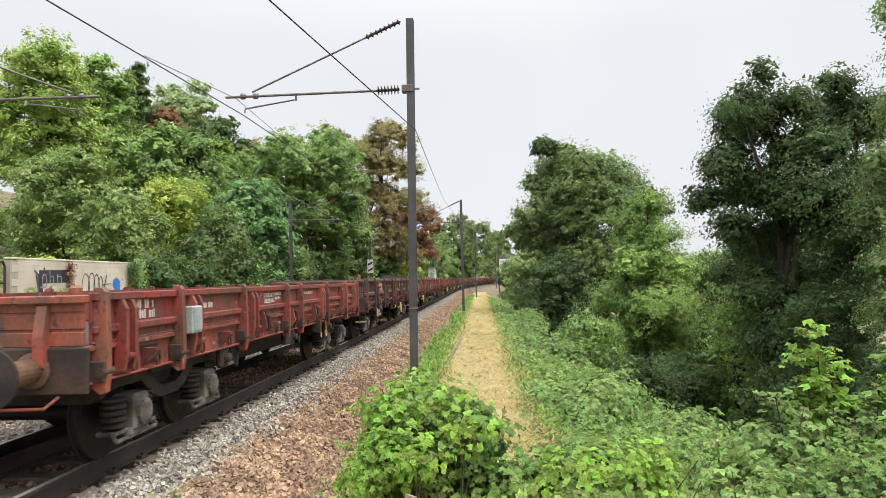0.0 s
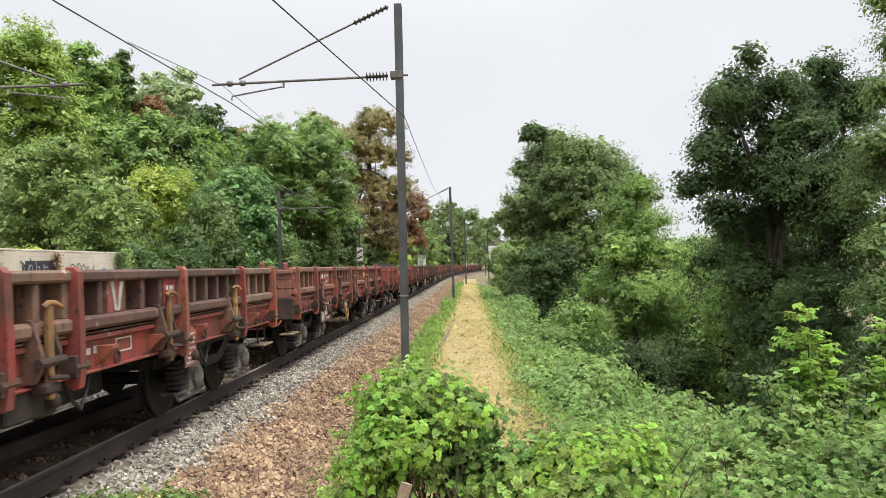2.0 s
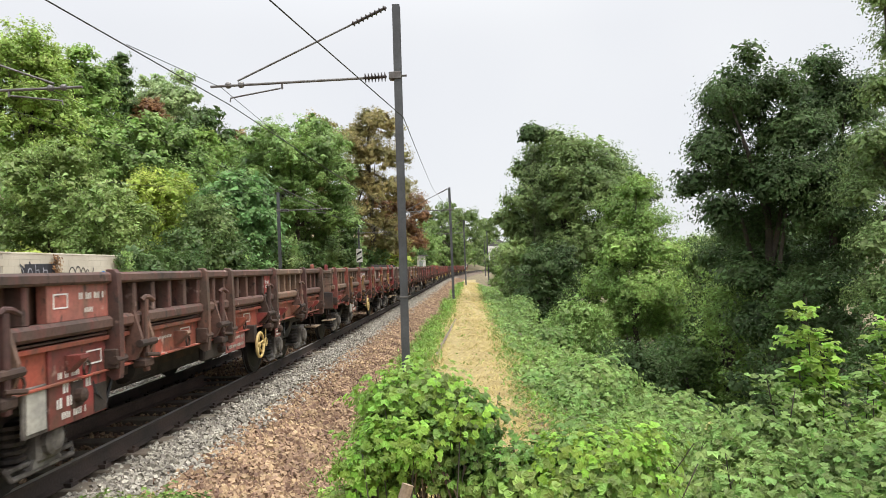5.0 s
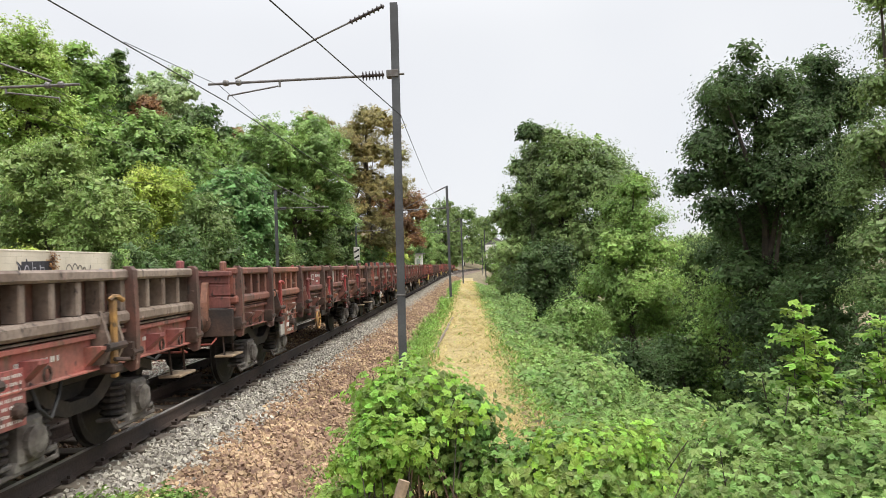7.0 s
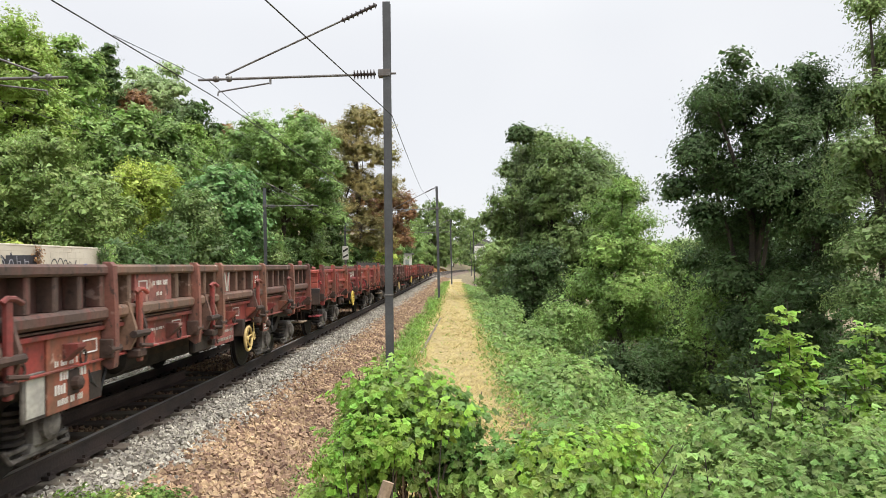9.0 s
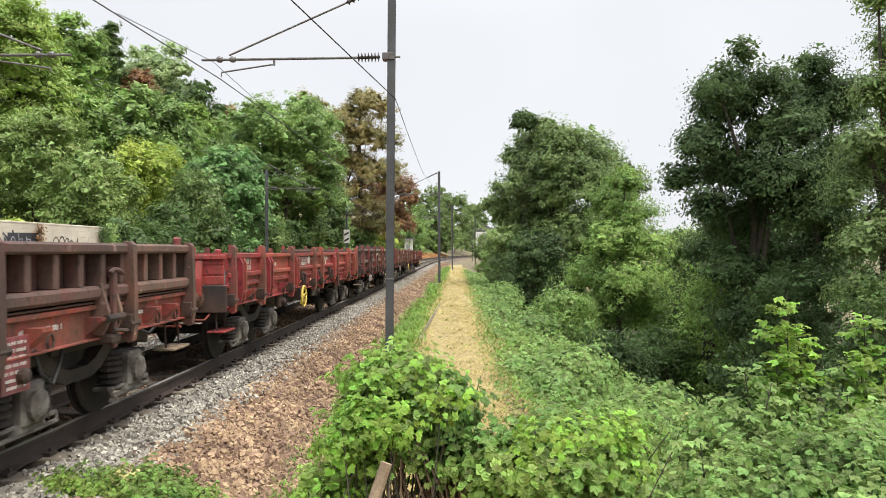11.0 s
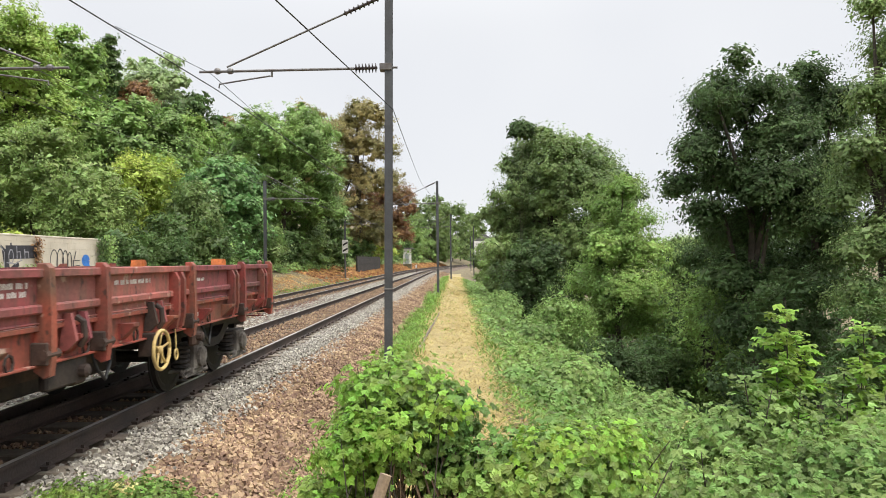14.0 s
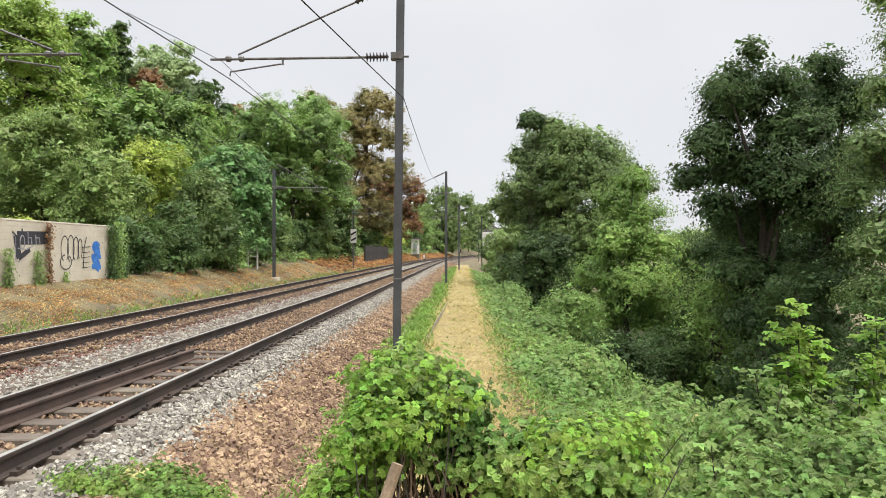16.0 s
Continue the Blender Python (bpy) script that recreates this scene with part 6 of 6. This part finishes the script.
stones("far_track_ballast", M["brown_stone"], "brown ballast that half covers the far sleepers", 9000, 0.036, strewn(-9.5, -7.0, 8, 70, 0.05, 0.062), 30)
stones("distant_brown_ballast", M["brown_stone"], "brown ballast shoulder further along the track", 9000, 0.062, strewn(-2.9, -1.3, 32, 120), 38)
stones("distant_grey_ballast", M["grey_stone"], "pale ballast further along the rail", 8000, 0.062, strewn(-3.66, -2.7, 32, 130), 39)
stones("distant_middle_ballast", M["grey_stone"], "pale ballast further along between the tracks", 7000, 0.062, strewn(-7.0, -5.6, 36, 130), 40)
graffiti_wall()

# ---- overhead line ----
pole("line_pole", -1.33, 14.0, 6.95, "grey steel line pole with a bracket over the track", 0.6, 0.15)
for x, y, t in ((-1.15, 47, 6.95), (-0.5, 80, 6.9), (2.9, 112, 7.0), (3.4, 157, 7.0)):
    pole("line_pole", x, y, t, "grey steel line pole beside the grass path")
for x, y, t in ((-11.3, 42.0, 6.55), (-11.05, 71, 6.6), (-10.2, 104, 6.8), (-11.4, 13.3, 7.0)):
    pole("line_pole", x, y, t, "grey steel line pole on the far side of the tracks")
cantilever(-1.33, 14.0, 5.53, 3.72, "steel bracket with brown insulators that carries the wires")
for x, y in ((-1.15, 47), (-0.5, 80)):
    cantilever(x, y, 5.48, 3.5, "steel bracket with brown insulators that carries the wires")
for x, y, t in ((-11.4, 13.3, 4.1), (-11.3, 42.0, 3.2), (-11.05, 71, 3.2)):
    cantilever(x, y, 5.46, t, "steel bracket reaching over the far track", side=1)
wire("contact wire over the near track", [(-6.6, -20, 5.14), (-4.68, 14, 5.12), (-4.5, 47, 5.12), (-3.9, 80, 5.12), (-2.8, 118, 5.12), (2, 165, 5.12)], 0.010)
wire("bridle wire carried by the bracket", [(-4.86, 10.1, 5.12), (-4.83, 14, 5.47), (-4.66, 18.6, 5.12)], 0.006)
wire("carrying wire over the near track", [(-4.66, 18.6, 5.13), (-4.4, 47, 5.47), (-3.9, 80, 5.47), (-2.8, 118, 5.47), (2, 165, 5.47)], 0.006, 0.12)
wire("wire strung from pole to pole", [(-5.9, -20, 4.9), (-1.19, 14, 4.70), (-2.2, 47, 6.85), (-0.9, 80, 6.8), (1.2, 118, 6.8)], 0.009, 0.06)
wire("contact wire over the far track", [(-9.3, -20, 5.14), (-8.9, 13.3, 5.12), (-8.2, 42, 5.12), (-8.4, 71, 5.12), (-7.6, 104, 5.12)], 0.007)
wire("carrying wire over the far track", [(-8.0, 13.3, 5.45), (-8.3, 42, 5.45), (-8.1, 71, 5.45), (-7.5, 104, 5.45)], 0.006, 0.15)
wire("stay wire of the line pole", [(-11.3, 42.0, 4.6), (-13.2, 43.5, 0.9)], 0.012)
wire("feeder wire on the far poles", [(-24, 27, 6.9), (-11.3, 42.0, 6.4), (-11.05, 71, 6.4), (-10.2, 104, 6.5)], 0.009, 0.1)

# ---- along the line ----
hut()
board_fence()
sign()
white_rack()
marker_posts()
house()
stake()
pipe_fence()
kerb()

# ---- plants ----
trees()
mistletoe()
v_path, f_path = sweep([(-1.15, -0.03), (-0.4, 0.012), (0.35, 0.012), (0.95, -0.03)], 0.0, -60, 110, 1.0, -0.462)
thing(new("path", mesh_of("path", v_path, f_path, M["path"])), "trodden path of dry straw-coloured earth", "path", kind="structure")
ground_leaves("bank_creepers", "green creepers covering the slope beside the path", "creeper", 36000, 0.118, 0.6, 7.0, 8.0, 75, 0.75, 31)
ground_leaves("slope_creepers", "bramble and creeper leaves on the near slope", "bramble", 20000, 0.088, 0.75, 7.5, 4.5, 20, 0.95, 32, lobed=True)
ground_leaves("bank_litter", "dry leaf litter and cut straw on the far bank", "litter", 22000, 0.055, -13.0, -10.6, 13, 60, 0.04, 33, category="leaf litter")
ground_leaves("bend_litter", "rust-brown litter on the bank of the bend", "litter", 9000, 0.22, -15, -10.7, 60, 230, 0.1, 37, category="leaf litter")
ground_leaves("path_litter", "dry brown litter along the edge of the path", "litter", 6000, 0.05, 0.4, 1.4, 6, 30, 0.04, 35, category="leaf litter")
ground_leaves("hill_undergrowth", "green undergrowth on the hillside", "shade", 34000, 0.19, -34, -13.4, 24, 230, 0.8, 34, category="undergrowth")
ground_leaves("hedge_foot", "low green weeds at the foot of the hedge", "mid", 11000, 0.11, -16.5, -13.2, 25.5, 75, 0.8, 48, category="undergrowth")
# the shade of the ravine floor is put into the leaf colour here
ground_leaves("ravine_undergrowth", "ravine floor undergrowth, shade put into its dark leaf colour", "dark", 34000, 0.2, 4.5, 30, 12, 75, 0.9, 36, category="undergrowth")
blades("green_grass", "long green grass beside the ballast", "grass", 18000, 0.17, -2.0, -1.0, 9, 95, 41)
blades("dry_grass", "mown straw-coloured grass on the path", "straw", 32000, 0.09, -1.1, 0.95, 6, 90, 42, 1.8, 0.006)
blades("path_edge_grass", "green grass at the edge of the path", "grass", 5000, 0.12, 0.7, 1.5, 8, 80, 43)
blades("path_tufts", "sparse green tufts in the dry path", "grass", 900, 0.10, -1.0, 1.0, 7, 60, 46)
blades("ballast_tufts", "green weeds at the foot of the ballast", "grass", 2600, 0.16, -2.3, -1.3, 6, 20, 47)
blades("bank_grass", "green grass at the foot of the far bank", "grass", 3500, 0.13, -10.9, -10.4, 16, 90, 44)
blades("bank_straw", "dry cut grass on the far bank", "straw", 9000, 0.08, -13.0, -10.7, 14, 60, 45, 1.8, 0.007)
bush("fresh green vine thicket in front of the line pole", "vine", [(-0.36, 4.6, 0.78, 0.27, 0.3, 0.22), (-0.12, 4.5, 0.62, 0.22, 0.3, 0.26), (-0.52, 4.5, 0.45, 0.22, 0.3, 0.28), (-0.32, 4.4, 0.42, 0.22, 0.25, 0.28), (0.0, 4.4, 0.28, 0.16, 0.26, 0.25), (-0.72, 4.3, 0.14, 0.17, 0.26, 0.22), (-0.62, 4.15, -0.12, 0.2, 0.25, 0.22), (0.02, 4.65, 0.05, 0.28, 0.25, 0.3)], 15000, 0.043, 51, clump=0.15, hollow=(-0.16, 0.2, 4.5, 0.36))
bush("yellow-green young vine leaves on top of the thicket", "shoot", [(-0.42, 4.5, 0.88, 0.30, 0.3, 0.14), (-0.1, 4.4, 0.74, 0.22, 0.26, 0.16), (-0.6, 4.2, 0.5, 0.16, 0.25, 0.28), (-0.45, 4.1, 0.6, 0.2, 0.2, 0.2), (-0.74, 4.0, 0.12, 0.16, 0.2, 0.26), (-0.82, 3.95, -0.12, 0.14, 0.2, 0.2), (0.75, 4.1, 0.56, 0.4, 0.3, 0.12)], 3600, 0.043, 58, clump=0.13)
bush("bright green vines spilling over the slope", "vine", [(0.32, 4.2, 0.36, 0.28, 0.36, 0.22), (0.62, 4.15, 0.42, 0.30, 0.4, 0.22), (0.92, 4.4, 0.34, 0.26, 0.4, 0.24), (0.4, 4.8, 0.05, 0.4, 0.3, 0.3), (0.9, 4.8, 0.05, 0.36, 0.3, 0.3), (0.7, 4.0, 0.1, 0.5, 0.26, 0.28)], 12500, 0.047, 52, clump=0.15, hollow=(0.7, 0.42, 4.0, 0.2))
bush("green bramble thicket on the slope", "bramble", [(2.4, 6.0, -0.55, 0.7, 0.7, 0.5), (3.4, 6.2, -0.4, 0.75, 0.7, 0.55), (4.2, 6.6, -0.3, 0.7, 0.7, 0.55), (3.2, 7.5, -0.4, 0.8, 0.8, 0.45), (2.0, 5.0, -0.7, 0.7, 0.6, 0.45), (3.2, 5.0, -0.5, 0.7, 0.6, 0.5), (4.0, 5.4, -0.4, 0.7, 0.6, 0.55), (1.5, 4.6, -0.75, 0.5, 0.5, 0.35)], 15000, 0.068, 53, "bramble_thicket", 0.22)
bush("mounds of creepers rolling down the slope", "creeper", [(2.5, 23, -0.95, 0.8, 1.3, 0.55), (3.3, 18.5, -1.45, 0.9, 1.3, 0.7), (2.3, 14.5, -0.95, 0.7, 1.1, 0.5), (3.7, 13.5, -1.75, 0.9, 1.0, 0.7), (2.1, 29, -0.75, 0.7, 1.6, 0.6), (4.4, 16.0, -2.1, 1.0, 1.1, 0.8), (2.9, 11.0, -1.3, 0.8, 0.8, 0.5), (3.2, 27, -1.3, 0.9, 1.4, 0.8), (2.4, 36, -0.8, 0.8, 2.0, 0.8)], 16000, 0.10, 59, "creeper_mound", 0.3)
bush("white-flowering low weed on the ballast edge", "vine", [(-2.95, 5.6, -0.22, 0.40, 0.36, 0.16), (-2.5, 5.6, -0.23, 0.40, 0.36, 0.17), (-2.1, 5.4, -0.31, 0.35, 0.34, 0.14), (-2.6, 5.2, -0.34, 0.5, 0.3, 0.12)], 7500, 0.034, 54, "flowering_weed", 0.09)
bush("cream flower heads of a low weed", "flower", [(-2.62, 5.6, -0.13, 0.14, 0.12, 0.04)], 260, 0.025, 55, "flower_head", 0.06)
bush("cream elder-like flower heads in the brambles", "flower", [(2.62, 8.0, -0.22, 0.06, 0.06, 0.03), (2.76, 7.9, -0.34, 0.06, 0.06, 0.03), (2.88, 7.9, -0.40, 0.07, 0.06, 0.03)], 200, 0.028, 56, "flower_head", 0.05)
dry_stems()
shoots("upright yellow-green leafy shoot above the brambles", "shoot", [(3.73, 8.0, -0.9, 1.2), (4.6, 8.0, -0.8, 0.98), (3.52, 7.8, -0.8, 0.82), (4.4, 7.7, -0.8, 0.62), (3.9, 7.9, -0.8, 0.85), (4.75, 7.7, -0.8, 0.72)], 61, 0.105)
shoots("upright green leafy shoot among the brambles", "bramble", [(3.2, 7.6, -0.8, 0.5), (4.15, 7.8, -0.8, 0.45), (2.2, 6.2, -0.9, 0.0), (3.0, 7.2, -0.9, 0.32), (3.5, 7.4, -0.9, 0.3), (3.9, 7.2, -0.9, 0.25), (4.4, 7.3, -0.9, 0.3)], 65, 0.10)

# ---- the train ----
PLAN = {"low_red": [13, 5], "low_plain": [0], "low_bare": [17], "low_faded": [3], "brown_dark": [16, 11, 4], "brown_disc": [12], "red_brown": [14], "ochre": [15, 10], "grimy": [9], "rusty_wheel": [8], "tall_post": [7, 2], "slashed": [6], "rust_red": [1]}
PROTOS = {
    "low_red": wagon("low", "bright_red", "red", 71, "bright red bogie flat wagon with low steel drop sides", disc=True, tall=0.07),
    "low_plain": wagon("low", "rosy", "red", 76, "worn red bogie flat wagon with low drop sides and grey box", "pale_yellow", 1.5),
    "low_bare": wagon("low", "red", "red", 78, "worn red bogie flat wagon with low drop sides and grey box", "pale_yellow", 1.9, has_wheel=False),
    "low_faded": wagon("low", "bright_red", "bright_red", 72, "faded red bogie flat wagon with white slashes on its sides", disc=True, slashes=(0.5, 1.27), tall=0.08),
    "brown_dark": wagon("ribbed", "brown", "red", 73, "rusty brown bogie wagon with ribbed drop sides", "pale_yellow", 1.43, "post_brown", "post_brown", panel=-3.1),
    "brown_disc": wagon("ribbed", "brown", "red", 79, "rusty brown bogie wagon with a white disc on its board", "pale_yellow", 1.45, "post_brown", "rosy", panel=-3.1, disc=True),
    "red_brown": wagon("ribbed", "red_brown", "rosy", 80, "red-brown bogie wagon with faded pink boards", "ochre", -1.6, "red", "red_brown", panel=-3.5, disc=True),
    "ochre": wagon("ribbed", "brown", "red", 77, "brown bogie wagon with ribbed sides and ochre latch rods", "pale_yellow", -1.6, "red", "ochre", slashes=(1.2,)),
    "grimy": wagon("ribbed", "grimy", "rosy", 75, "grimy grey-brown bogie wagon with ribbed drop sides", "red_brown", -1.82, "post_brown", "ochre"),
    "rusty_wheel": wagon("ribbed", "red_brown", "red_brown", 74, "red-brown bogie wagon with bright red latch rods", "ochre", -1.45, "post_brown", "bright_red", panel=-0.98, slashes=(1.0,)),
    "tall_post": wagon("ribbed", "brown", "red", 81, "brown bogie wagon with posts that stand above its ribbed sides", "yellow", 1.55, "red", "post_brown", tall=0.09),
    "rust_red": wagon("ribbed", "red_brown", "rosy", 83, "rust-red bogie wagon with ribbed drop sides", "yellow", 1.4, "red_brown", "post_brown"),
    "slashed": wagon("ribbed", "brown", "red", 82, "brown bogie wagon with red latch rods and worn pale slashes", "pale_yellow", 1.42, "red_brown", "red", slashes=(0.85,)),
}
# two orange tail lamps on the end flap of the last wagon
for x in (-0.95, 0.45):
    bm = prism(bmesh.new(), [(6.22, 1.635), (6.42, 1.635), (6.40, 1.72), (6.36, 1.755), (6.24, 1.755)], "x", x - 0.1, x + 0.1)
    lamp = part("tail_lamp", bm, M["orange"], PROTOS["low_plain"], "orange portable tail lamp")
    part("lens", lathe(bmesh.new(), [(0.035, 0.0), (0.03, 0.02)], 12, pose(x, 6.41, 1.69, -90, 0, 0)), M["bright_red"], lamp)
TRAIN = {}
for style, numbers in PLAN.items():
    for j, k in enumerate(numbers):
        TRAIN[k] = PROTOS[style] if j == 0 else copy_thing(PROTOS[style], pose(0, 0, 0))


def motions():
    for k, w in TRAIN.items():
        rows = []
        for i in range(33):
            t = i * 0.5
            rows.append((t, on_track(REAR - V * t - PITCH * k - HALF, NEAR)))
        walk(w, rows)
        # the wheels roll: one row a frame, under a quarter turn each
        for part_ob in w.children_recursive:
            if part_ob.name.startswith("wheelset"):
                y = part_ob.location.y
                walk(part_ob, [(i / FPS, pose(0, y, 0.46, math.degrees(V * i / FPS / 0.46) % 360)) for i in range(16 * FPS + 1)])


motions()
